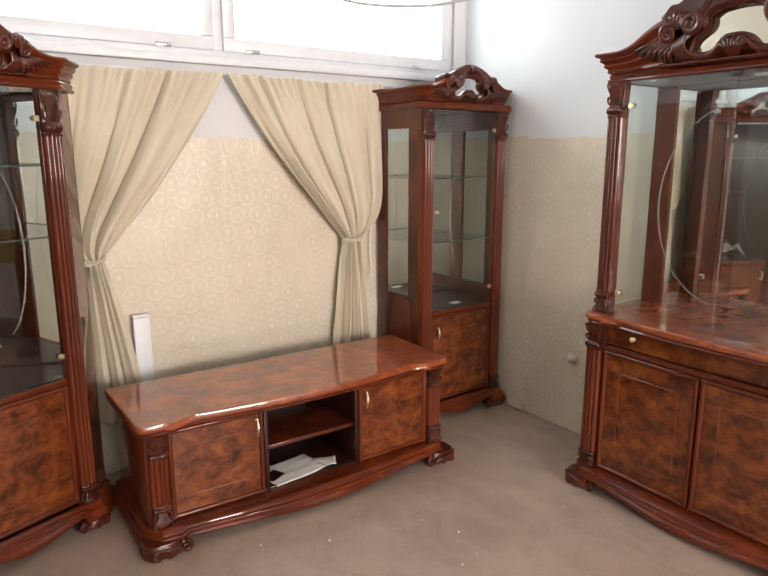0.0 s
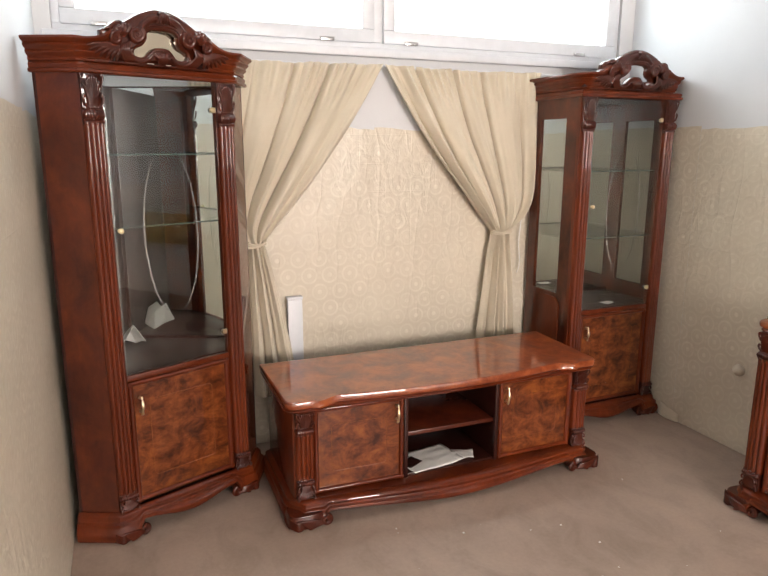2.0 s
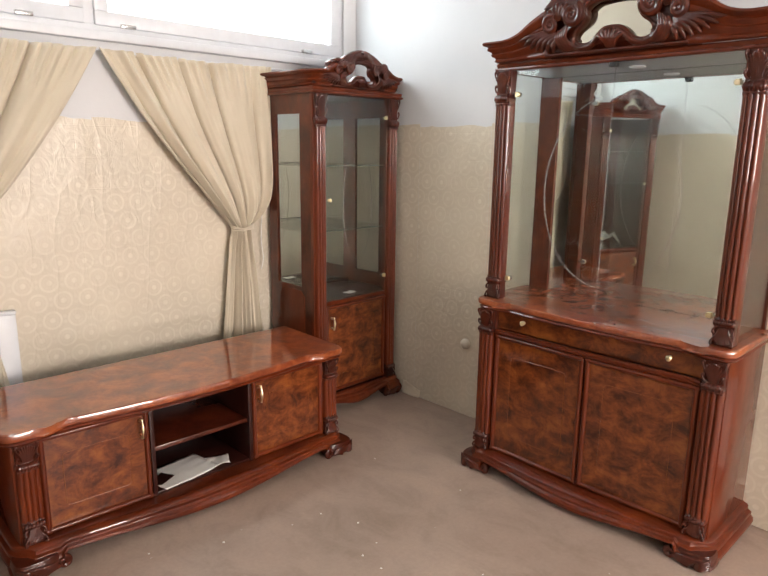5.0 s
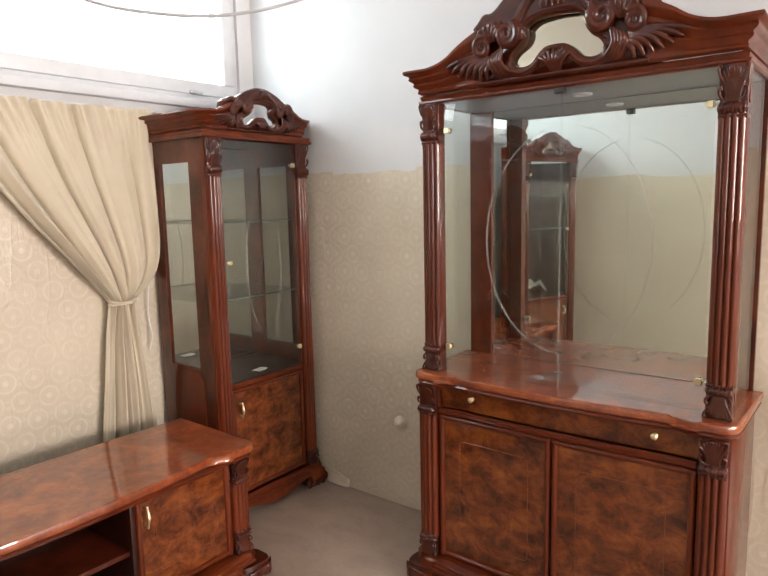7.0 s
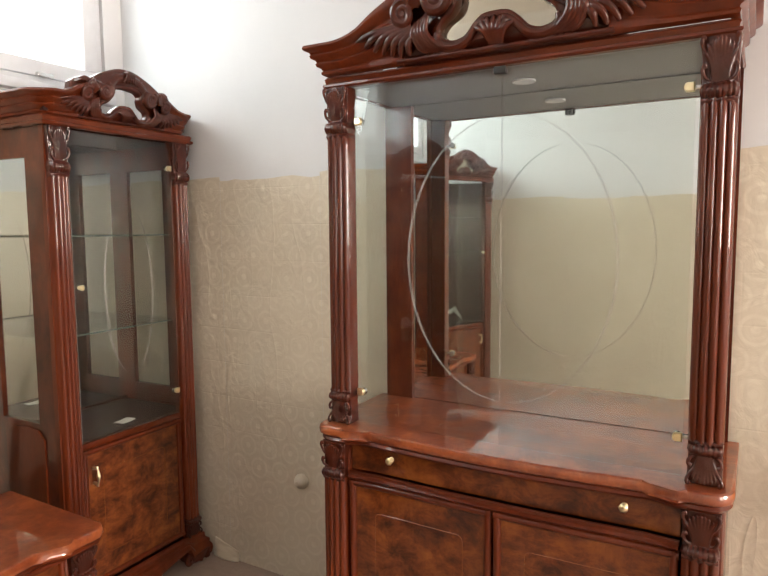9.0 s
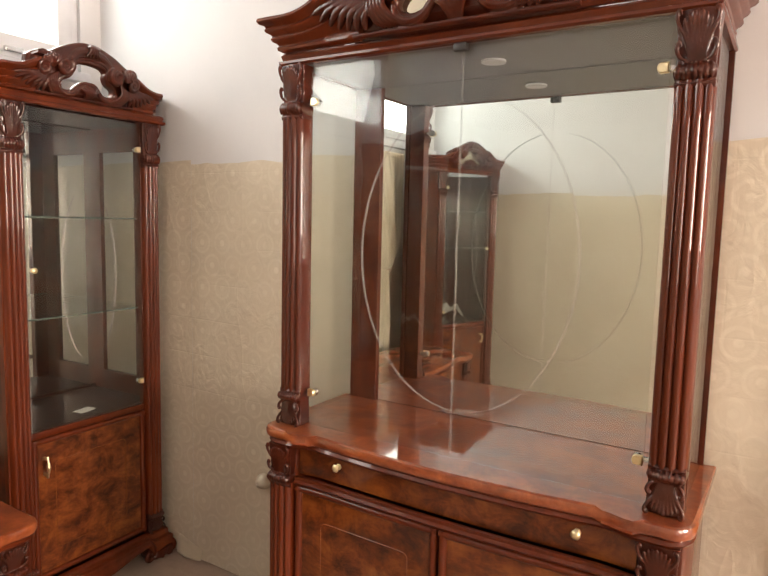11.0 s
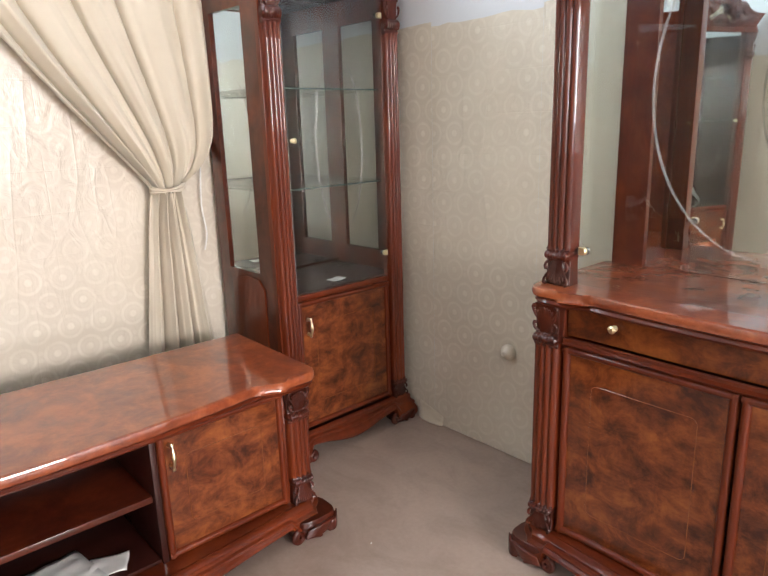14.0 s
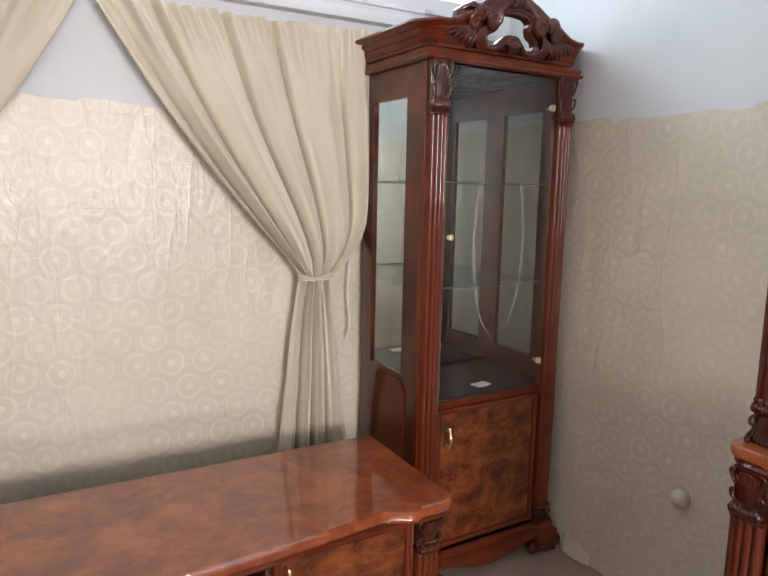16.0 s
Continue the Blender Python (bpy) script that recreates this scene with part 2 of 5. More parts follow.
def make_etch(name, share):
    """Frosted line: most of the light passes."""
    m, n, l, b = material(name)
    clear, mix = n.new("ShaderNodeBsdfTransparent"), n.new("ShaderNodeMixShader")
    mix.inputs[0].default_value = share
    b.inputs["Base Color"].default_value, b.inputs["Roughness"].default_value = (0.75, 0.76, 0.72, 1), 0.4
    l.new(clear.outputs[0], mix.inputs[1])
    l.new(b.outputs[0], mix.inputs[2])
    l.new(mix.outputs[0], n["Material Output"].inputs[0])
    return m


ETCH = make_etch("etched_line", 0.15)
ETCH_FAINT = make_etch("faint_etched_line", 0.08)


def glow(name, colour, strength):
    m, n, l, b = material(name)
    b.inputs["Emission Color"].default_value, b.inputs["Emission Strength"].default_value = (*colour, 1), strength
    b.inputs["Base Color"].default_value = (0.8, 0.8, 0.8, 1)
    return m


OUTSIDE = glow("bright_overcast_sky", (0.97, 1.0, 1.0), 2.6)
STREET = glow("hazy_street_light", (1.0, 0.97, 0.92), 0.9)

# ---------------------------------------------------------------- mesh helpers


def part(name, bm, mat, parent=None, label="", smooth=True):
    me = bpy.data.meshes.new(name)
    bmesh.ops.recalc_face_normals(bm, faces=bm.faces[:])
    bm.to_mesh(me)
    bm.free()
    me.materials.append(mat)
    if smooth:
        me.polygons.foreach_set("use_smooth", [True] * len(me.polygons))
        me.set_sharp_from_angle(angle=radians(38))
        for p in me.polygons:
            if p.loop_total > 8:
                p.use_smooth = False
    ob = new(name, me)
    ob.parent = parent
    if label:
        tagged(ob, label)
    return ob


def thing(name, m, label, category, group="", kind=""):
    ob = new(name)
    ob.empty_display_size = 0.1
    ob.matrix_world = m
    return tagged(ob, label, category, group, kind)


def block(x0, x1, y0, y1, z0, z1, bev=0.0, seg=2, bm=None):
    b = bmesh.new()
    bmesh.ops.create_cube(b, size=1.0, matrix=Matrix.Translation(((x0 + x1) / 2, (y0 + y1) / 2, (z0 + z1) / 2)) @ Matrix.Diagonal((x1 - x0, y1 - y0, z1 - z0, 1)))
    if bev:
        bmesh.ops.bevel(b, geom=b.edges[:], offset=bev, segments=seg, profile=0.5, affect="EDGES")
    return b if bm is None else join(bm, b)


def join(bm, other):
    me = bpy.data.meshes.new("joined")
    other.to_mesh(me)
    other.free()
    bm.from_mesh(me)
    bpy.data.meshes.remove(me)
    return bm


def smooth_line(pts, steps=6):
    """Catmull-Rom through the points."""
    pts = [Vector(p) for p in pts]
    out = []
    for i in range(len(pts) - 1):
        a, b, c, d = pts[max(i - 1, 0)], pts[i], pts[i + 1], pts[min(i + 2, len(pts) - 1)]
        for k in range(steps):
            t = k / steps
            out.append(0.5 * (2 * b + (c - a) * t + (2 * a - 5 * b + 4 * c - d) * t * t + (3 * b - a - 3 * c + d) * t ** 3))
    out.append(pts[-1])
    return out


def tube(bm, pts, radius, sides=8, taper=None):
    """A round rod along the points; taper(t) scales its radius."""
    pts = [Vector(p) for p in pts]
    rings = []
    side = None
    for i, p in enumerate(pts):
        d = (pts[min(i + 1, len(pts) - 1)] - pts[max(i - 1, 0)]).normalized()
        if side is None:
            side = d.orthogonal().normalized()
        side = (side - d * side.dot(d)).normalized()
        up = d.cross(side)
        r = radius * (taper(i / max(1, len(pts) - 1)) if taper else 1)
        rings.append([bm.verts.new(p + r * (math.cos(a) * side + math.sin(a) * up)) for a in (2 * math.pi * k / sides for k in range(sides))])
    for r0, r1 in zip(rings, rings[1:]):
        for k in range(sides):
            bm.faces.new((r0[k], r0[(k + 1) % sides], r1[(k + 1) % sides], r1[k]))
    bm.faces.new(rings[0][::-1])
    bm.faces.new(rings[-1])
    return bm


def loft(bm, rings, close=True):
    """Skin closed rings of equal length."""
    vs = [[bm.verts.new(p) for p in r] for r in rings]
    n = len(vs[0])
    for a, b in zip(vs, vs[1:]):
        for k in range(n):
            bm.faces.new((a[k], a[(k + 1) % n], b[(k + 1) % n], b[k]))
    if close:
        bm.faces.new(vs[0][::-1])
        bm.faces.new(vs[-1])
    return bm


def moulding(path, profile, lo, hi, bm=None):
    """Sweep a profile of (out, height 0..1) along a plan path whose outside is on its right; lo and hi: heights, or functions of the plan point."""
    bm = bm or bmesh.new()
    pts = [Vector(p) for p in path]
    rings = []
    for i, p in enumerate(pts):
        d0 = (p - pts[i - 1]).normalized() if i else (pts[1] - p).normalized()
        d1 = (pts[i + 1] - p).normalized() if i + 1 < len(pts) else d0
        n0, n1 = Vector((d0.y, -d0.x)), Vector((d1.y, -d1.x))
        m = (n0 + n1).normalized()
        m = m / max(0.35, m.dot(n0))
        z0 = lo(p) if callable(lo) else lo
        z1 = hi(p) if callable(hi) else hi
        rings.append([(p.x + m.x * o, p.y + m.y * o, z0 + (z1 - z0) * h) for o, h in profile])
    return loft(bm, rings)


def slab(outline, z0, z1, mat_bevel=0.0, bm=None):
    """A plate of the plan outline, with a rounded rim."""
    bm = bm or bmesh.new()
    pts = [Vector(p) for p in outline]
    c = sum(pts, Vector((0, 0))) / len(pts)
    r = mat_bevel

    def ring(inset, z):
        out = []
        for i, p in enumerate(pts):
            d = (pts[(i + 1) % len(pts)] - pts[i - 1]).normalized()
            nrm = Vector((d.y, -d.x))
            if nrm.dot(p - c) < 0:
                nrm = -nrm
            q = p - nrm * inset
            out.append((q.x, q.y, z))
        return out

    if r:
        rings = [ring(r, z0), ring(r * 0.3, z0 + r * 0.3), ring(0, z0 + r), ring(0, z1 - r), ring(r * 0.3, z1 - r * 0.3), ring(r, z1)]
    else:
        rings = [ring(0, z0), ring(0, z1)]
    return loft(bm, rings)


def mirrored_x(bm):
    """Add the mirror image across x = 0."""
    other = bm.copy()
    for v in other.verts:
        v.co.x = -v.co.x
    return join(bm, other)


def fused(bm, voxel=0.0022, rounds=2):
    """Grow overlapping carved shapes into one skin, as if cut from a single block."""
    me = bpy.data.meshes.new("carved")
    bmesh.ops.recalc_face_normals(bm, faces=bm.faces[:])
    bm.to_mesh(me)
    bm.free()
    ob = bpy.data.objects.new("carved", me)
    scene.collection.objects.link(ob)
    grow = ob.modifiers.new("grow", "REMESH")
    grow.mode, grow.voxel_size = "VOXEL", voxel
    ease = ob.modifiers.new("ease", "SMOOTH")
    ease.factor, ease.iterations = 0.5, rounds
    done = bpy.data.meshes.new_from_object(ob.evaluated_get(bpy.context.evaluated_depsgraph_get()))
    out = bmesh.new()
    out.from_mesh(done)
    bpy.data.objects.remove(ob)
    bpy.data.meshes.remove(me)
    bpy.data.meshes.remove(done)
    return out


def plate_with_hole(outline, hole, depth, bevel):
    """An upright plate (x, z) with an opening, its edges rounded; its front lies at y = 0."""
    cu = bpy.data.curves.new("plate", "CURVE")
    cu.dimensions, cu.fill_mode = "2D", "BOTH"
    cu.extrude, cu.bevel_depth, cu.bevel_resolution = depth / 2 - bevel, bevel, 2
    for pts in (outline, hole):
        if not pts:
            continue
        s = cu.splines.new("POLY")
        s.points.add(len(pts) - 1)
        for q, (x, z) in zip(s.points, pts):
            q.co = (x, z, 0, 1)
        s.use_cyclic_u = True
    ob = bpy.data.objects.new("plate", cu)
    scene.collection.objects.link(ob)
    me = bpy.data.meshes.new_from_object(ob.evaluated_get(bpy.context.evaluated_depsgraph_get()))
    bm = bmesh.new()
    bm.from_mesh(me)
    for v in bm.verts:
        v.co = Vector((v.co.x, depth / 2 - v.co.z, v.co.y))
    bpy.data.objects.remove(ob)
    bpy.data.curves.remove(cu)
    bpy.data.meshes.remove(me)
    return bm


def spiral(cx, cz, r, turns, start, y, sign=1, n=22):
    return [(cx + sign * r * (1 - 0.8 * t) * math.cos(start + t * turns * 2 * math.pi), y, cz + r * (1 - 0.8 * t) * math.sin(start + t * turns * 2 * math.pi)) for t in (i / n for i in range(n + 1))]

# ---------------------------------------------------------------- the room
XW, XE, YN, YS, ZC = -0.33, 2.97, 3.36, -5.00, 3.00
WX0, WX1, WZ0, WZ1 = -0.26, 2.87, 2.12, 2.92

floor = tagged(part("floor", block(XW - 0.2, XE + 0.2, YS - 0.2, YN + 0.24, -0.12, 0.0), FLOOR), "brown matt linoleum floor with dust and scuffs", "floor", kind="structure")
ceiling = tagged(part("ceiling", block(XW - 0.2, XE + 0.2, YS - 0.2, YN + 0.24, ZC, ZC + 0.15), CEILING_PAINT), "plain dull white painted ceiling", "ceiling", kind="structure")

bm = block(XW - 0.2, XE + 0.2, YN, YN + 0.24, 0.0, WZ0)
block(XW - 0.2, XE + 0.2, YN, YN + 0.24, WZ1, ZC, bm=bm)
block(XW - 0.2, WX0, YN, YN + 0.24, WZ0, WZ1, bm=bm)
block(WX1, XE + 0.2, YN, YN + 0.24, WZ0, WZ1, bm=bm)
wall_north = tagged(part("wall_north", bm, PLASTER), "white plastered wall under a high window", "wall", kind="structure")
wall_east = tagged(part("wall_east", block(XE, XE + 0.2, YS, YN, 0.0, ZC), PLASTER), "white plastered wall, papered below", "wall", kind="structure")
# the opening at the unseen south end is added for the side fill
bm = block(XW - 0.2, XW, YS, -4.80, 0.0, ZC)
block(XW - 0.2, XW, -2.60, YN, 0.0, ZC, bm=bm)
block(XW - 0.2, XW, -4.80, -2.60, 0.0, 0.85, bm=bm)
block(XW - 0.2, XW, -4.80, -2.60, 2.55, ZC, bm=bm)
wall_west = tagged(part("wall_west", bm, PLASTER), "white plastered wall, papered below", "wall", kind="structure")
bm = block(XW - 0.2, XE + 0.2, YS - 0.2, YS, 0.0, 0.15)
block(XW - 0.2, XE + 0.2, YS - 0.2, YS, 2.65, ZC, bm=bm)
block(XW - 0.2, -0.10, YS - 0.2, YS, 0.15, 2.65, bm=bm)
block(2.90, XE + 0.2, YS - 0.2, YS, 0.15, 2.65, bm=bm)
wall_south = tagged(part("wall_south", bm, PLASTER), "white plastered wall with a wide window", "wall", kind="structure")

# bright overcast sky beyond both windows
sky_n = tagged(part("backdrop", block(-3.0, 6.0, 4.60, 4.62, 1.2, 6.0), OUTSIDE), "bright white overcast sky outside the window", "sky", kind="structure")
sky_n.visible_shadow = False
sky_s = tagged(part("backdrop", block(-3.0, 6.0, -7.02, -7.0, -0.5, 5.0), STREET), "bright white overcast sky outside the window", "sky", kind="structure")
sky_s.visible_shadow = False
# glowing sheet beyond the added side opening
sky_w = tagged(part("backdrop", block(-2.02, -2.0, -7.0, 0.0, -0.5, 5.0), STREET), "bright white overcast sky outside the window", "sky", kind="structure")
sky_w.visible_shadow = False


def paper_strip(wall, origin, along, length, z0, z1, seed, proud=0.004, ledge=0.0):
    """One hung length of wallpaper, a little rippled, its top edge cut by hand."""
    hang = random.Random(seed).uniform(-0.012, 0.010)
    bm = bmesh.new()
    uv = bm.loops.layers.uv.new("UVMap")
    o, a = Vector((*origin, 0)), Vector((*along, 0))
    nrm = Vector((a.y, -a.x, 0))
    nu, nv = max(2, round(length / 0.045)), max(4, round((z1 - z0) / 0.027))
    grid = []
    for j in range(nv + 1):
        row = []
        for i in range(nu + 1):
            u, v = i / nu, j / nv
            p = o + a * (length * u)
            z = z0 + (z1 - z0) * v
            if j == nv:
                z += 0.016 * noise.noise((p.x * 4 + seed, p.y * 4, 1.7)) + 0.006 * noise.noise((p.x * 27, p.y * 27, seed)) + hang
            w = noise.noise((p.x * 5 + p.y * 5, seed * 3.1, z * 2.2))
            w2 = noise.noise((p.x * 16 + p.y * 16, seed * 1.7, z * 6))
            out = proud + 0.0035 * max(0, w) + 0.002 * max(0, w2 - 0.1)
            if i in (0, nu):
                out = proud + (0.0012 if i else 0.0)
            # the paper bridges the edge of the old dado and sags over it
            lift = z - 0.635 - 0.012 * noise.noise((p.x * 2.3, 4.0, 0.5))
            if ledge:
                out += ledge * (0.8 + 0.4 * noise.noise((p.x * 5, 1.0, 9.0))) * (math.exp(-lift / 0.07) if lift > 0 else max(0.0, 1 + lift / 0.045))
            row.append((bm.verts.new((p.x + nrm.x * out, p.y + nrm.y * out, z)), (length * u + seed * 0.53, z)))
        grid.append(row)
    for j in range(nv):
        for i in range(nu):
            q = (grid[j][i], grid[j][i + 1], grid[j + 1][i + 1], grid[j + 1][i])
            f = bm.faces.new([c[0] for c in q])
            for lp, c in zip(f.loops, q):
                lp[uv].uv = c[1]
    me = bpy.data.meshes.new("wallpaper_strip")
    bm.to_mesh(me)
    bm.free()
    me.materials.append(WALLPAPER)
    me.polygons.foreach_set("use_smooth", [True] * len(me.polygons))
    ob = new("wallpaper_strip", me)
    ob.parent = wall
    return ob


ZP = 1.72
x = XW
for k in range(7):
    w = min(0.53, XE - x)
    if w > 0.02:
        paper_strip(wall_north, (x, YN), (1, 0), w, 0.003, ZP, k + 1, ledge=0.008)
    x += 0.53
y = YN - 0.006
for k in range(6):
    w = min(0.53 if k else 0.59, y - 0.615)
    if w > 0.02:
        paper_strip(wall_east, (XE, y), (0, -1), w, 0.003, ZP, 20 + k)
    y -= w
y = -1.075
for k in range(9):
    w = min(0.53, YN - 0.006 - y)
    if w > 0.02:
        paper_strip(wall_west, (XW, y), (0, 1), w, 0.003, ZP + 0.02, 40 + k)
    y += 0.53

# high plastic window: outer frame, two tilting sashes, panes, fittings and sill
window = thing("window_1", pose(0, 0, 0), "white plastic high window with two tilting sashes", "window", kind="structure")
fy = YN + 0.02
xm = 1.291
bm = block(WX0, WX1, fy, fy + 0.07, WZ0, WZ0 + 0.035, 0.003)
block(WX0, WX1, fy, fy + 0.07, WZ1 - 0.035, WZ1, 0.003, bm=bm)
for a, b in ((WX0, WX0 + 0.04), (xm - 0.03, xm + 0.03), (WX1 - 0.04, WX1)):
    block(a, b, fy, fy + 0.07, WZ0 + 0.035, WZ1 - 0.035, 0.003, bm=bm)
part("window_frame", bm, PVC, window)
for a, b in ((WX0 + 0.035, xm - 0.025), (xm + 0.025, WX1 - 0.035)):
    z0, z1, s, y0 = WZ0 + 0.03, WZ1 - 0.03, 0.067, fy - 0.018
    bm = block(a, b, y0, y0 + 0.06, z0, z0 + s, 0.006)
    block(a, b, y0, y0 + 0.06, z1 - s, z1, 0.006, bm=bm)
    block(a, a + s, y0, y0 + 0.06, z0 + s, z1 - s, 0.006, bm=bm)
    block(b - s, b, y0, y0 + 0.06, z0 + s, z1 - s, 0.006, bm=bm)
    sash = part("sash", bm, PVC, window)
    pane = part("pane", block(a + s, b - s, y0 + 0.025, y0 + 0.035, z0 + s, z1 - s), GLASS, sash)
    pane.visible_shadow = False
    for hx in (a + 0.12, b - 0.30):
        hb = block(hx, hx + 0.075, y0 - 0.014, y0 + 0.004, z0 - 0.004, z0 + 0.016, 0.004)
        part("hinge", hb, STEEL, sash)
part("window_sill", block(WX0 - 0.04, WX1 + 0.02, YN - 0.045, YN + 0.02, WZ0 - 0.045, WZ0 - 0.003, 0.006), PVC, window)

window2 = thing("window_2", pose(0, 0, 0), "wide window with a white frame", "window", kind="structure")
bm = block(-0.10, 2.90, YS - 0.12, YS - 0.06, 0.15, 0.21)
block(-0.10, 2.90, YS - 0.12, YS - 0.06, 2.59, 2.65, bm=bm)
for a in (-0.10, 1.37, 2.84):
    block(a, a + 0.06, YS - 0.12, YS - 0.06, 0.21, 2.59, bm=bm)
part("window_frame", bm, PVC, window2)

# unseen window, added only to carry the side fill lamp
fill_window = thing("unseen_fill_window", pose(0, 0, 0), "unseen side window added to let in fill light", "window", kind="structure")
bm = block(XW - 0.14, XW - 0.08, -4.80, -2.60, 0.85, 0.91)
block(XW - 0.14, XW - 0.08, -4.80, -2.60, 2.49, 2.55, bm=bm)
for a in (-4.80, -3.73, -2.66):
    block(XW - 0.14, XW - 0.08, a, a + 0.06, 0.91, 2.49, bm=bm)
part("window_frame", bm, PVC, fill_window)

# curtains

def curtain(x_in, x_out, knot_x, flare_in, flare_out, z_bot, seed, folds, label):
    """A drape gathered on a wire, drawn aside and tied: a few soft folds run together at the tie."""
    root = thing("curtain", pose(0, 0, 0), label, "curtain", "curtains at the wall")
    z_top, z_knot = 2.035, 1.135
    nu, nv = 220, 90
    bm = bmesh.new()
    grid = []
    sgn = 1 if x_in > x_out else -1
    for j in range(nv + 1):
        z = z_top + (z_bot - z_top) * j / nv
        s = (z_top - z) / (z_top - z_knot) if z > z_knot else (z_knot - z) / (z_knot - z_bot)
        tight = math.exp(-((z - z_knot) / 0.07) ** 2)
        if z > z_knot:
            inner = x_in + (knot_x + sgn * 0.055 - x_in) * (0.92 * s + 0.08 * s * s) + sgn * 0.030 * math.sin(math.pi * s)
            outer = x_out + (knot_x - sgn * 0.055 - x_out) * s ** 10
        else:
            g = s ** 0.8
            inner = knot_x + sgn * 0.055 + (flare_in - knot_x - sgn * 0.055) * g
            outer = knot_x - sgn * 0.055 + (flare_out - knot_x + sgn * 0.055) * g
        row = []
        for i in range(nu + 1):
            u = i / nu
            x = outer + (inner - outer) * u
            fold = 0.0
            for c, w, a in folds if z > z_knot else ((0.10, 0.06, 0.8), (0.27, 0.04, -1.4), (0.38, 0.05, 0.8), (0.50, 0.035, -1.5), (0.62, 0.05, 0.8), (0.73, 0.035, -1.5), (0.88, 0.06, 0.8)):
                fold += a * (math.exp(-((u - c) / w) ** 2) if a > 0 else math.exp(-abs(u - c) / (0.45 * w)))
            grow = (0.35 + 0.65 * min(1, s * 1.4)) if z > z_knot else 1.0
            y = YN - 0.060 - 0.040 * fold * grow * (1 - 0.35 * tight) - 0.030 * tight * math.sin(math.pi * u)
            y -= 0.012 * tight * math.sin(u * 34 + seed)
            pleat = 0.010 * noise.noise((u * 15 + 3 * seed, s * 0.7 * (1 if z > z_knot else -1), seed)) + 0.0065 * noise.noise((u * 34 + seed, s * 1.1, 7.0 + seed))
            y -= pleat * (0.35 + 0.65 * min(1.0, s * 1.6 if z > z_knot else 1.0)) * (1 - 0.4 * tight)
            top = max(0.0, 1 - (z_top - z) / 0.26)
            y -= 0.0120 * top * math.sin(u * 120 + 2 * math.sin(9 * u))
            y -= 0.010 * noise.noise((x * 3.1, z * 2.3, seed)) + 0.004 * noise.noise((x * 11, z * 5, seed))
            row.append(bm.verts.new((x, min(y, YN - 0.012), z + (0.008 * noise.noise((u * 9, 3.0, seed)) if j in (0, nv) else 0) - (0.05 * u * (1 - u) * 0.6 if j < nv else 0))))
        grid.append(row)
    for a, b in zip(grid, grid[1:]):
        for i in range(nu):
            bm.faces.new((a[i], a[i + 1], b[i + 1], b[i]))
    cloth = part("cloth", bm, CLOTH, root)
    cloth.data.polygons.foreach_set("use_smooth", [True] * len(cloth.data.polygons))
    th = cloth.modifiers.new("thick", "SOLIDIFY")
    th.thickness = 0.003
    tb = bmesh.new()
    rows = []
    for k in range(36):
        q = 2 * math.pi * k / 36
        r0, zc = 1 + 0.03 * math.sin(q * 5 + seed), z_knot + 0.010 * math.sin(q + 0.6)
        hb = 0.011 + 0.004 * math.sin(3 * q + seed)
        rows.append([(knot_x + (0.064 + o) * r0 * math.cos(q), YN - 0.072 + (0.048 + o) * r0 * math.sin(q), zc + hb * e) for o, e in ((0.0, -1), (0.005, -0.9), (0.002, -0.3), (0.006, 0.2), (0.003, 0.6), (0.005, 0.95), (0.0, 1))])
    loft(tb, rows + [rows[0]], False)
    part("tie", tb, CLOTH, root)
    return root


curtain(1.285, 0.30, 0.570, 0.80, 0.46, 0.30, 1.3, ((0.97, 0.03, 0.5), (0.80, 0.06, 1.1), (0.715, 0.03, -1.6), (0.60, 0.03, 0.7), (0.53, 0.025, -1.1), (0.42, 0.05, 0.6), (0.32, 0.03, -1.3), (0.22, 0.05, 0.9), (0.10, 0.03, -1.0)), "cream cotton curtain tied back to one side")
curtain(1.295, 2.27, 2.035, 1.86, 2.20, 0.20, 4.1, ((0.985, 0.020, 0.8), (0.935, 0.020, -1.3), (0.88, 0.028, 0.9), (0.81, 0.022, -1.4), (0.72, 0.05, 0.5), (0.585, 0.022, -1.8), (0.50, 0.05, 0.5), (0.40, 0.022, -1.5), (0.25, 0.06, 0.5), (0.14, 0.03, -1.2), (0.05, 0.03, 0.8)), "cream cotton curtain tied back beside the glazed cabinet")
rail = bmesh.new()
tube(rail, [(0.25, YN - 0.035, 2.028), (2.5, YN - 0.035, 2.028)], 0.006)
tagged(part("curtain_rail", rail, PVC), "thin white wire rail carrying the curtains", "curtain rail")

# ---------------------------------------------------------------- furniture pieces


def reeded(parent, x, z0, z1, w, y0=0.0, reeds=4, name="column"):
    bm = bmesh.new()
    n = reeds * 7
    ring = []
    for i in range(n + 1):
        u = i / n
        ring.append((x - w / 2 + w * u, y0 - 0.010 - 0.010 * (1 - (2 * u - 1) ** 2) - 0.0075 * abs(math.sin(math.pi * reeds * u)) ** 0.7))
    ring += [(x + w / 2, y0 + 0.03), (x - w / 2, y0 + 0.03)]
    loft(bm, [[(a, b, z) for a, b in ring] for z in (z0, z1)])
    return part(name, bm, MAHOGANY, parent)


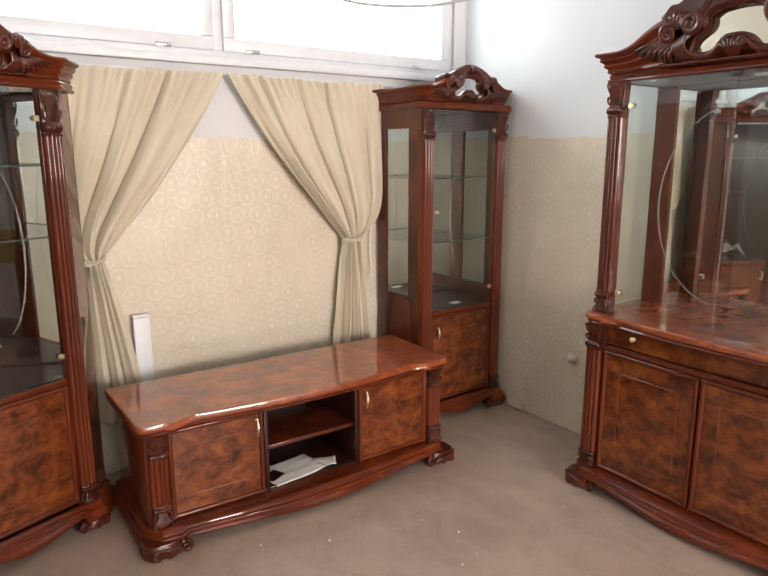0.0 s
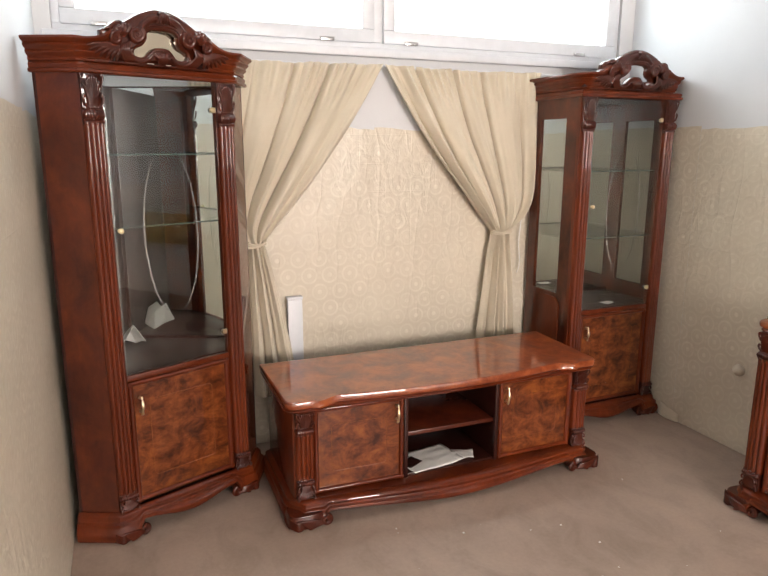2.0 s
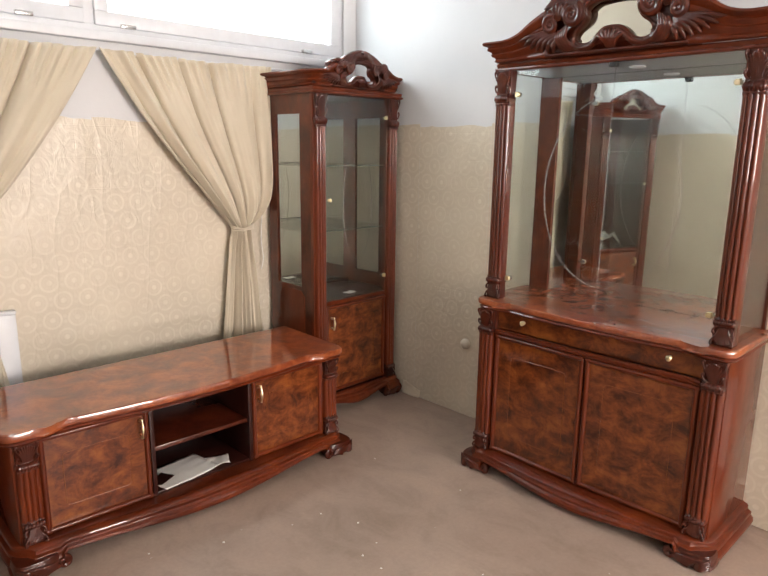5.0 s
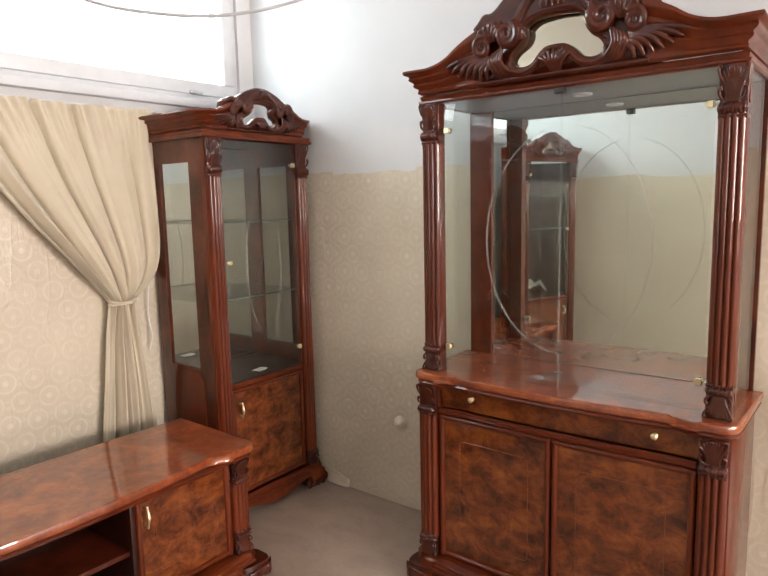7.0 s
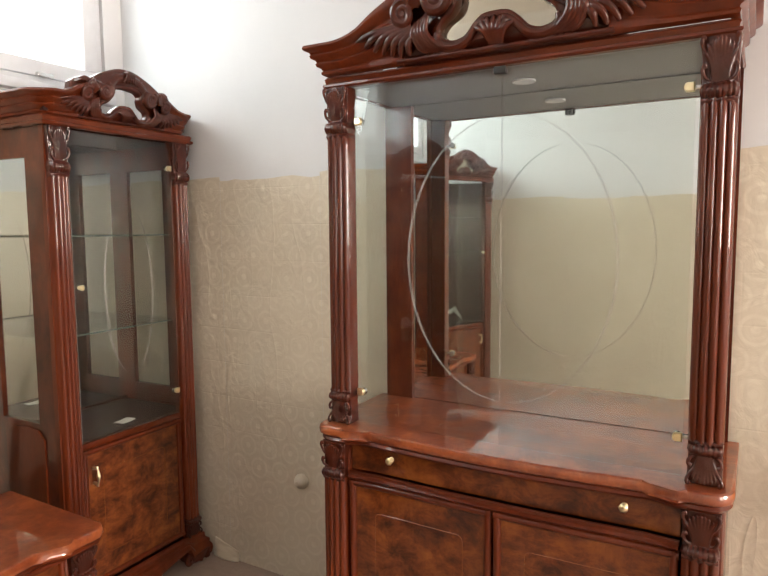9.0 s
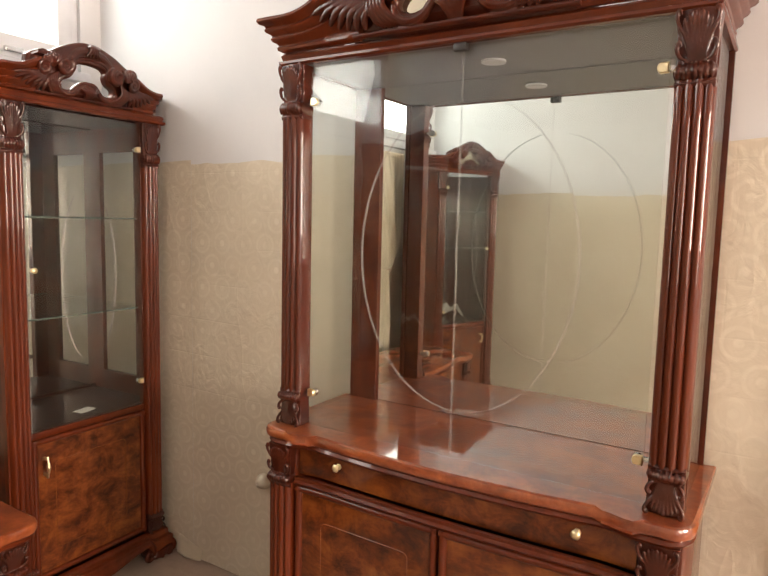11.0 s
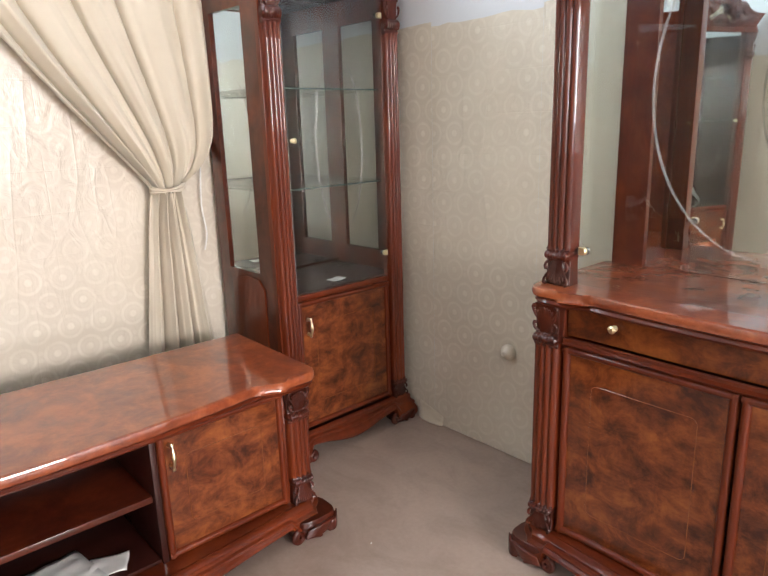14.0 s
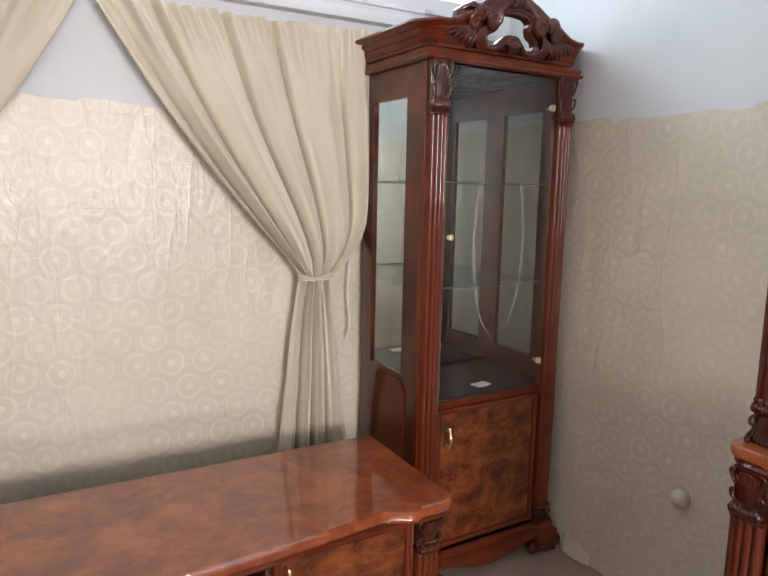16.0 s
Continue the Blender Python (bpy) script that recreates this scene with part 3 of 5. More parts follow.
def capital(parent, x, z0, z1, w, y0=0.0, name="capital", flare=0.55, invert=False):
    """Carved capital: a scalloped roll at the foot, then a broad acanthus leaf whose lobes curl out at the top."""
    bm = bmesh.new()
    H = z1 - z0
    levels = [(0.0, 0.94, 0.014), (0.04, 1.04, 0.024), (0.09, 1.08, 0.028), (0.13, 1.0, 0.021), (0.17, 1.12, 0.031), (0.23, 1.18, 0.037),
              (0.29, 1.08, 0.028), (0.33, 0.96, 0.017), (0.45, 0.98, 0.016), (0.70, 1.06, 0.018), (0.90, 1.16, 0.023), (1.0, 1.18, 0.024)]
    n = 20
    rings = []
    for t, sw, d in levels:
        ww = w * (1 + (sw - 1) * flare)
        ring = [(x - ww / 2 + ww * i / n, y0 - d * (0.72 + 0.28 * math.sin(math.pi * i / n)), z0 + H * t) for i in range(n + 1)]
        ring += [(x + ww / 2, y0 + 0.03, z0 + H * t), (x - ww / 2, y0 + 0.03, z0 + H * t)]
        rings.append(ring)
    loft(bm, rings)
    yb, k = y0 - 0.016, w / 0.062

    def lobe(pts, r, fat=0.5):
        tube(bm, smooth_line([(x + px * w / 2, yb - out, z0 + H * pz) for px, out, pz in pts], 4), r * k ** 0.6, 6, lambda t: 0.5 + fat * math.sin(math.pi * min(1, t * 1.05)))

    # scallops of the roll
    for i in range(-3, 4):
        u = 0.27 * i
        lobe([(u * 0.95, 0.004, 0.33), (u, 0.0155 - 0.006 * abs(u), 0.27), (u * 1.03, 0.017 - 0.006 * abs(u), 0.20), (u * 1.03, 0.009, 0.13)], 0.0058, 0.55)
    # ribs of the leaf, fine and close, spreading to curled tips
    for i in range(-4, 5):
        u, a = i / 4, abs(i / 4)
        top = 0.97 - 0.16 * a * a
        lobe([(0.42 * u, 0.002, 0.34), (0.46 * u, 0.006 - 0.002 * a, 0.52), (0.62 * u, 0.008 - 0.002 * a, 0.72 - 0.06 * a), (0.88 * u, 0.015 - 0.004 * a, top - 0.04), (0.84 * u, 0.014 - 0.004 * a, top)], 0.0037, 0.55)
    for s in (-1, 1):
        lobe([(0.50 * s, 0.003, 0.36), (0.84 * s, 0.007, 0.42), (0.97 * s, 0.009, 0.53), (0.84 * s, 0.011, 0.60), (0.74 * s, 0.009, 0.54)], 0.0046, 0.5)
        lobe([(0.60 * s, 0.004, 0.66), (0.92 * s, 0.010, 0.80), (1.04 * s, 0.012, 0.93), (0.90 * s, 0.013, 0.99), (0.80 * s, 0.012, 0.92)], 0.0042, 0.5)
    if invert:
        for v in bm.verts:
            v.co.z = z0 + z1 - v.co.z
    return part(name, fused(bm, 0.0019, 1), CARVED, parent)


def foot(parent, x, y, sign, h=0.066, r=0.072):
    """Carved bracket foot under the base: a rounded block wrapped in acanthus, with a scroll rolled towards the middle."""
    bm = bmesh.new()
    rings = []
    for t, s in ((0, 0.86), (0.12, 0.95), (0.40, 1.0), (0.7, 0.97), (1.0, 0.90)):
        ring = []
        for k in range(40):
            a = 2 * math.pi * k / 40
            c, sn = math.cos(a), math.sin(a)
            q = (abs(c) ** 3.2 + abs(sn) ** 3.2) ** (-1 / 3.2)
            wide = 1.20 if c * sign < 0 else 0.95
            ring.append((x + r * s * q * c * wide, y + 0.92 * r * s * q * sn, h * t))
        rings.append(ring)
    loft(bm, rings)
    yf = y - 0.92 * r

    def at(u, w, out=0.0):
        # wraps round the outer corner
        back = max(0.0, -u - 0.45) ** 2 * 1.6 * r
        return (x - sign * r * max(u, -0.93), yf - out + back, h * w)

    tube(bm, spiral(x - sign * r * 1.20, h * 0.40, h * 0.36, 1.5, math.pi / 2, yf + 0.012, sign, 30), 0.0082, 8, lambda t: 1.25 - 0.5 * t)
    for k in range(6):
        t = k / 5
        tube(bm, smooth_line([at(1.0 - 0.18 * t, 0.30 + 0.34 * t, 0.002), at(0.62 - 0.36 * t, 0.30 + 0.40 * t, 0.007), at(0.22 - 0.60 * t, 0.10 + 0.66 * t, 0.003), at(0.12 - 0.72 * t, 0.05 + 0.62 * t, -0.002)], 5), 0.0056, 6, lambda v: 0.5 + 0.65 * math.sin(math.pi * min(1, v * 1.05)))
    for k in range(5):
        t = k / 4
        tube(bm, smooth_line([at(-0.20, 0.50 - 0.4 * t, 0.001), at(-0.52, 0.66 - 0.5 * t, 0.005), at(-0.90, 0.86 - 0.62 * t, 0.001)], 4), 0.0052, 6, lambda v: 0.5 + 0.6 * math.sin(math.pi * v))
    xs = x + sign * r * 0.93
    for k in range(4):
        t = k / 3
        tube(bm, smooth_line([(xs - sign * 0.004, y - 0.62 * r + 0.2 * r * t, h * (0.12 + 0.1 * t)), (xs + sign * 0.003, y - 0.15 * r + 0.25 * r * t, h * (0.30 + 0.18 * t)), (xs, y + 0.62 * r, h * (0.15 + 0.25 * t))], 4), 0.0055, 6, lambda v: 0.5 + 0.6 * math.sin(math.pi * v))
    return part("foot", fused(bm, 0.0020, 1), CARVED, parent)


def pull(parent, x, y, z, h=0.074):
    """Small cast brass drop handle: two turned studs and a beaded bail between them."""
    bm = bmesh.new()
    for s in (-1, 1):
        tube(bm, [(x, y + 0.002, z + s * h * 0.40), (x, y - 0.004, z + s * h * 0.40), (x, y - 0.018, z + s * h * 0.40)], 0.0062, 10, lambda t: 1.15 - 0.55 * t)
    pts = smooth_line([(x, y - 0.016, z - h * 0.5), (x, y - 0.022, z - h * 0.36), (x, y - 0.026, z), (x, y - 0.022, z + h * 0.36), (x, y - 0.016, z + h * 0.5)], 6)
    tube(bm, pts, 0.0058, 10, lambda t: 0.50 + 0.55 * abs(math.cos(2 * math.pi * t)) + 0.25 * math.exp(-((t - 0.5) / 0.05) ** 2))
    return part("handle", bm, GOLD, parent, "polished brass handle")


def knob(parent, x, y, z, r=0.014, mat=None, name="knob"):
    bm = bmesh.new()
    rings = []
    for t, s in ((0, 0.75), (0.2, 0.75), (0.3, 0.45), (0.5, 0.45), (0.62, 0.9), (0.8, 1.0), (0.95, 0.7), (1.0, 0.3)):
        rings.append([(x + r * s * (1 + 0.06 * math.cos(6 * a)) * math.cos(a), y - 2.0 * r * t, z + r * s * (1 + 0.06 * math.cos(6 * a)) * math.sin(a)) for a in (2 * math.pi * k / 18 for k in range(18))])
    loft(bm, rings)
    return part(name, bm, mat or GOLD, parent, "polished brass knob")


def glass_hinge(parent, x, y, z, sign):
    """Small half-round clamp that holds the pane, with its steel arm behind reaching to the post."""
    ring = [(x + sign * 0.014, z + 0.011)] + [(x - sign * 0.008 * (0.2 + math.sin(q)), z + 0.011 * math.cos(q)) for q in (math.pi * k / 10 for k in range(11))] + [(x + sign * 0.014, z - 0.011)]
    bm = bmesh.new()
    loft(bm, [[(x + (a - x) * s, y - d, z + (b - z) * s) for a, b in ring] for s, d in ((1.0, -0.006), (1.0, 0.003), (0.82, 0.0058))])
    hinge = part("glass_hinge", bm, GOLD, parent, "polished brass glass hinge")
    arm = bmesh.new()
    tube(arm, [(x, y + 0.006, z), (x, y + 0.020, z)], 0.011, 14)
    block(min(x, x + sign * 0.034), max(x, x + sign * 0.034), y + 0.008, y + 0.016, z - 0.006, z + 0.006, 0.002, bm=arm)
    part("hinge_arm", arm, STEEL, hinge, "chrome hinge arm")
    return hinge


def ellipse_line(parent, cx, y, cz, rx, rz, a0, a1, thick=1.0, mat=ETCH):
    bm = bmesh.new()
    tube(bm, [(cx + rx * math.cos(a), y, cz + rz * math.sin(a)) for a in (a0 + (a1 - a0) * k / 60 for k in range(61))], 0.0040 * thick, 6, lambda t: 0.25 + 0.75 * math.sin(math.pi * t) ** 0.5)
    for v in bm.verts:
        v.co.y = y + (v.co.y - y) * 0.12
    return part("etched_line", bm, mat, parent, "thin etched decorative line")


def wood_door(parent, x0, x1, z0, z1, y, curve=None):
    """A framed door with a burl panel and an inlaid line. curve: how far the front stands out at x."""
    f = curve or (lambda a: 0.0)
    door = bmesh.new()
    n = 10

    def sheet(bm, xa, xb, za, zb, ya, yb):
        rings = []
        for i in range(n + 1):
            a = xa + (xb - xa) * i / n
            yy = y - f(a)
            rings.append([(a, yy + ya, za), (a, yy + yb, za), (a, yy + yb, zb), (a, yy + ya, zb)])
        loft(bm, rings)

    fw = 0.022
    sheet(door, x0, x1, z0, z1, 0.002, 0.020)
    ob = part("door", door, BURL, parent, "burl-veneered door with an inlaid line")
    fr = bmesh.new()

    def rail(za, zb):
        rings = []
        for i in range(n + 1):
            a = x0 + (x1 - x0) * i / n
            yy = y - f(a)
            rings.append([(a, yy + dy, za + (zb - za) * t) for dy, t in ((0.004, 0), (-0.004, 0.04), (-0.0085, 0.22), (-0.0105, 0.5), (-0.0085, 0.78), (-0.004, 0.96), (0.004, 1))])
        loft(fr, rings)

    def stile(xa, xb):
        prof = ((0.004, 0), (-0.004, 0.04), (-0.0085, 0.22), (-0.0105, 0.5), (-0.0085, 0.78), (-0.004, 0.96), (0.004, 1))
        loft(fr, [[(xa + (xb - xa) * t, y - f(xa + (xb - xa) * t) + dy, z) for dy, t in prof] for z in (z0 + 0.001, z1 - 0.001)])

    rail(z0, z0 + fw)
    rail(z1 - fw, z1)
    stile(x0, x0 + fw)
    stile(x1 - fw, x1)
    part("door_frame", fr, MAHOGANY, ob)
    w, h = x1 - x0, z1 - z0
    m, c = 0.050 * (w / 0.4) + 0.030, 0.018
    xa, xb, za, zb = x0 + m, x1 - m, z0 + m * 1.1, z1 - m * 1.1
    pts = []
    for cx, cz, a0 in ((xb - c, zb - c, 0), (xa + c, zb - c, 90), (xa + c, za + c, 180), (xb - c, za + c, 270)):
        pts += [(cx + c * math.cos(radians(a0 + d)), cz + c * math.sin(radians(a0 + d))) for d in (0, 30, 60, 90)]
    pts.append(pts[0])
    line = bmesh.new()
    tube(line, [(a, y - f(a) + 0.0018, b) for a, b in pts], 0.0012, 5)
    part("inlay", line, INLAY, ob, "pale inlaid line")
    return ob


def pediment(parent, H, zb, tip, peak, hole_w, hole_z0, hole_z1, waist, y, depth, pointed=False, back=MIRROR, returns=None, cant=0.0, jut=1.0):
    """Carved crest: cornice steps sweep up from the tips into an arch; scrolls, leaf fans and a shell round an opening."""
    R, k = peak - tip, H / 0.595
    kv = R / 0.245
    shape = [(1.0, 0.0), (0.92, 0.0), (0.84, 0.03), (0.76, 0.10), (0.68, 0.22), (0.58, 0.34), (0.50, 0.42), (0.45, 0.52), (0.42, 0.60), (0.38, 0.60), (0.34, 0.65), (0.28, 0.78), (0.19, 0.91), (0.09, 0.98), (0.0, 1.0)]
    if pointed:
        shape = [(1.0, 0.0), (0.92, 0.0), (0.84, 0.03), (0.75, 0.10), (0.66, 0.24), (0.58, 0.36), (0.52, 0.50), (0.47, 0.56), (0.42, 0.53), (0.37, 0.60), (0.28, 0.76), (0.17, 0.90), (0.08, 0.985), (0.0, 1.0)]
    right = [(p.x, p.y) for p in smooth_line([(a * H, tip + b * R, 0) for a, b in shape], 4)]

    def crown(px):
        a = abs(px)
        for (x1, z1), (x0, z0) in zip(right, right[1:]):
            if x0 <= a <= x1 + 1e-9:
                return z0 + (z1 - z0) * (a - x0) / max(1e-6, x1 - x0)
        return tip

    hw, hh = hole_w / 2, hole_z1 - hole_z0
    wing = hw * 1.85
    lean = lambda z: 0.034 * max(0.0, min(1.0, (hole_z0 + 0.75 * (hole_z1 - hole_z0) - z) / (hole_z0 + 0.75 * (hole_z1 - hole_z0) - zb)))
    inner = [(a, b - 0.002) for a, b in right if a < wing]
    outline = [(-wing, zb), (wing, zb), (wing, crown(wing) - 0.002)] + inner + [(-a, b) for a, b in inner[-2::-1]] + [(-wing, crown(wing) - 0.002)]
    hr = [(0, 0.34), (0.20, 0.32), (0.36, 0.20), (0.50, 0.06), (0.72, 0.0), (0.93, 0.06), (1.0, 0.22), (0.92, 0.38), (waist + 0.10, 0.50), (waist, 0.66), (waist, 0.82), (waist * 0.72, 0.96), (waist * 0.3, 1.0), (0, 1.01)]
    hr = [(p.x, p.y) for p in smooth_line([(a * hw, hole_z0 + b * hh, 0) for a, b in hr], 4)]
    hole = hr + [(-a, b) for a, b in hr[-2:0:-1]]
    bm = plate_with_hole(outline, hole, depth, min(0.009, depth * 0.3))
    for v in bm.verts:
        v.co.y += y + lean(v.co.z) + (0.030 if abs(v.co.x) > wing - 0.010 else 0.0)
    crest = part("crest", bm, CARVED, parent, "carved crest with an opening")
    # cornice: round each end and up along the crown
    rx, ry, path_back = returns
    for s in (-1, 1):
        run = [(s * (rx - cant - (rx - cant - hw * 1.7) * i / 26), ry) for i in range(27)]
        path = [(s * q[0], q[1]) for q in path_back] + run
        if s > 0:
            path = path[::-1]
        part("cornice", moulding(path, [(o * jut, q) for o, q in CORNICE], zb + 0.001, lambda p: crown(p.x * H / rx) + 0.006 if abs(p.y - ry) < 1e-6 else tip + 0.006), MAHOGANY, crest)
    yf, s = y, k ** 0.6
    cv = bmesh.new()

    def at(u, v, out=0.0):
        return (u * hw, yf - out, hole_z0 + v * hh)

    q = hw / 0.1675

    def leaf(pts, r, fat=0.6):
        tube(cv, smooth_line([at(*p) for p in pts], 5), r * q ** 0.75, 7, lambda t: 0.45 + fat * math.sin(math.pi * (0.08 + 0.84 * t)))

    # band of the arch, flattened, and a bead along the opening
    band = smooth_line([(0.0, yf + 0.006, (hole_z1 + peak) / 2 + 0.006), (waist * hw * 0.7, yf + 0.006, (hole_z1 + crown(waist * hw * 0.7)) / 2), (waist * hw * 1.15, yf + 0.004, hole_z0 + 0.98 * hh), (waist * hw * 1.38, yf + 0.002, hole_z0 + 0.80 * hh)], 6)
    tube(cv, band, min(0.024 * q ** 0.6, 0.42 * (peak - hole_z1)), 10, lambda t: 1.0 - 0.28 * t)
    tube(cv, [(a, yf - 0.001, b + (0.007 if b > hole_z0 + 0.6 * hh else 0.0)) for a, b in hr[34:]], 0.0065 * q ** 0.6, 6)
    # inner and outer scrolls
    vr, wr = 0.25 * hw, 0.20 * hw
    tube(cv, spiral(waist * hw + 0.31 * hw, hole_z0 + 0.72 * hh, vr, 1.8, 2.1, yf - 0.010, 1, 44), 0.075 * hw, 8, lambda t: 1.25 - 0.5 * t)
    tube(cv, spiral(1.56 * hw, hole_z0 + 0.55 * hh, wr, 1.7, 0.9, yf - 0.010, -1, 40), 0.062 * hw, 8, lambda t: 1.25 - 0.45 * t)
    for cx, cz, r in ((waist * hw + 0.31 * hw, 0.72, vr), (1.56 * hw, 0.55, wr)):
        tube(cv, [(cx, yf + 0.004, hole_z0 + cz * hh), (cx, yf - 0.010, hole_z0 + cz * hh), (cx, yf - 0.016, hole_z0 + cz * hh)], 0.30 * r, 10, lambda t: 1.0 if t < 0.7 else 0.5)
    # leaf standing on the shoulder between the scrolls
    for n in range(5):
        leaf([(1.30 + 0.02 * n, 0.62, 0.006), (1.16 + 0.10 * n, 0.86 + 0.05 * (2 - abs(n - 2)), 0.014), (1.12 + 0.13 * n, 1.00 + 0.06 * (2 - abs(n - 2)) - 0.07 * n, 0.006)], 0.0085, 0.65)
    # fan of leaves spreading outwards below the outer scroll
    for n in range(7):
        t = n / 6
        leaf([(1.36 + 0.02 * n, 0.24 + 0.03 * n, 0.004), (1.50 + 0.11 * n, 0.06 + 0.27 * t, 0.013), (1.52 + 0.17 * n, -0.10 + 0.34 * t * t, 0.003)], 0.0088, 0.7)
    # leaves from the inner scroll down beside the opening
    for n in range(5):
        leaf([(1.10 + 0.06 * n, 0.52 - 0.03 * n, 0.005), (1.16 + 0.06 * n, 0.22, 0.014), (1.00 + 0.08 * n, 0.00, 0.009), (0.78 + 0.10 * n, -0.10, 0.003)], 0.0080, 0.6)
    # rolled lip under the opening, rising to the shell
    tube(cv, [(a, yf - 0.004, max(zb + 0.012, b - 0.075 * hh)) for a, b in hr[3:26]], 0.066 * hw, 8, lambda t: 0.75 + 0.4 * math.sin(math.pi * t))
    tube(cv, [(0.0, yf - 0.001, zb + 0.008), (wing - 0.012, yf - 0.001, zb + 0.008)], 0.0075 * s, 8)
    mirrored_x(cv)
    # ribbed shell in the middle and the leaf over the peak
    for n in range(-3, 4):
        leaf([(0.03 * n, -0.12, 0.003), (0.055 * n, 0.06, 0.016), (0.095 * n, 0.24 - 0.010 * n * n, 0.010), (0.100 * n, 0.30 - 0.014 * n * n, 0.002)], 0.0070, 0.6)
    for n in range(-2, 3):
        tube(cv, smooth_line([(0.020 * n * hw / 0.1675, yf - 0.012, hole_z1 + 0.10 * hh), (0.060 * n * hw, yf - 0.022, peak - 0.28 * (peak - hole_z1)), (0.075 * n * hw, yf - 0.014, peak - 0.004 - 0.003 * n * n * q), (0.060 * n * hw, yf + 0.008, peak + 0.002 - 0.003 * n * n * q)], 4), 0.0068 * q ** 0.7, 6, lambda t: 0.5 + 0.6 * math.sin(math.pi * t))
    for v in cv.verts:
        v.co.y += lean(v.co.z)
    part("carving", fused(cv, 0.0019, 1), CARVED, crest)
    if back:
        part("crest_mirror", block(-hw * 1.12, hw * 1.12, y + depth + 0.001, y + depth + 0.005, hole_z0 - 0.012, hole_z1 + 0.012), back, parent, "small mirror behind the crest opening")
    return crest


CORNICE = [(0.0, 0.0), (0.010, 0.0), (0.019, 0.05), (0.021, 0.13), (0.017, 0.19), (0.020, 0.25), (0.030, 0.31), (0.034, 0.40), (0.030, 0.46), (0.033, 0.52), (0.043, 0.58), (0.047, 0.66), (0.043, 0.72), (0.047, 0.78), (0.058, 0.83), (0.063, 0.91), (0.060, 1.0), (0.0, 1.0)]
LINTEL = [(0.0, 0.0), (0.020, 0.0), (0.026, 0.15), (0.026, 0.35), (0.018, 0.45), (0.022, 0.8), (0.016, 1.0), (0.0, 1.0)]
PLINTH = [(0.0, 0.0), (0.034, 0.0), (0.042, 0.08), (0.045, 0.24), (0.043, 0.40), (0.034, 0.52), (0.035, 0.60), (0.033, 0.66), (0.022, 0.72), (0.020, 0.80), (0.021, 0.86), (0.018, 0.92), (0.008, 0.97), (0.004, 1.0), (0.0, 1.0)]


def board(parent, p0, p1, z0, z1, th, mat, name, label=""):
    """An upright board between two plan points, its thickness to the left of the way from p0 to p1."""
    a, b = Vector(p0), Vector(p1)
    d = (b - a).normalized()
    nl = Vector((-d.y, d.x)) * th
    bm = bmesh.new()
    loft(bm, [[(q.x, q.y, z) for q in (a, b, b + nl, a + nl)] for z in (z0, z1)])
    return part(name, bm, mat, parent, label, smooth=False)


def vitrine_front(root, W, z_top, path_back, reach=0.060, back=MIRROR, cant=0.0):
    """The door, columns, crest and base that both glazed cabinets share; its face stands at y = 0."""
    h = W / 2
    cw = 0.074
    cx = h - cw / 2 - 0.002
    gl = cx - cw / 2 - 0.004
    for s in (-1, 1):
        part("stile", block(s * (cx + cw / 2) - (0.006 if s < 0 else cw + 0.004), s * (cx + cw / 2) + (cw + 0.004 if s < 0 else 0.006), 0.006, 0.030, 0.12, 1.88), MAHOGANY, root)
        reeded(root, s * cx, 0.20, 1.70, cw, 0.004, 4)
        capital(root, s * cx, 1.69, 1.875, cw, 0.004)
        capital(root, s * cx, 0.125, 0.21, cw, 0.004, "column_base", 0.3, True)
        foot(root, s * (h - 0.018), 0.010, s, 0.060, 0.058)
    door = part("glass_door", block(-gl, gl, -0.002, 0.003, 0.705, 1.868), GLASS, root, "clear glass door with an etched oval")
    door.visible_shadow = False
    knob(door, -gl + 0.020, -0.002, 1.296, 0.011)
    part("pane_edge", block(-gl - 0.0004, -gl + 0.0032, -0.0024, 0.0034, 0.706, 1.867), ETCH, door)
    glass_hinge(door, gl - 0.018, -0.002, 0.805, 1)
    glass_hinge(door, gl - 0.018, -0.002, 1.765, 1)
    ellipse_line(door, 0, -0.0035, 1.27, 0.115, 0.34, radians(62), radians(-75))
    ellipse_line(door, 0, -0.0035, 1.27, 0.115, 0.34, radians(118), radians(255))
    wd = wood_door(root, -gl, gl, 0.135, 0.675, 0.006)
    pull(wd, -gl + 0.045, 0.0, 0.570)
    part("rail", block(-gl, gl, 0.0, 0.022, 0.678, 0.703, 0.004), MAHOGANY, root)
    pediment(root, h + reach, 1.912, 1.990, z_top, 0.232, 1.938, 2.054, 0.60, -0.042, 0.038, True, back, (h, 0.004, path_back), cant, 0.90)


def apron_line(x, h, flat=0.06, dip=0.030, lift=0.075):
    """Height of the lower edge of a shaped apron at x."""
    t = min(1, abs(x) / max(1e-6, h - flat))
    if abs(x) > h - flat:
        return 0.004
    return dip + (lift - dip) * (math.sin(math.pi * min(1, t * 1.05) - math.pi / 2) * 0.5 + 0.5)


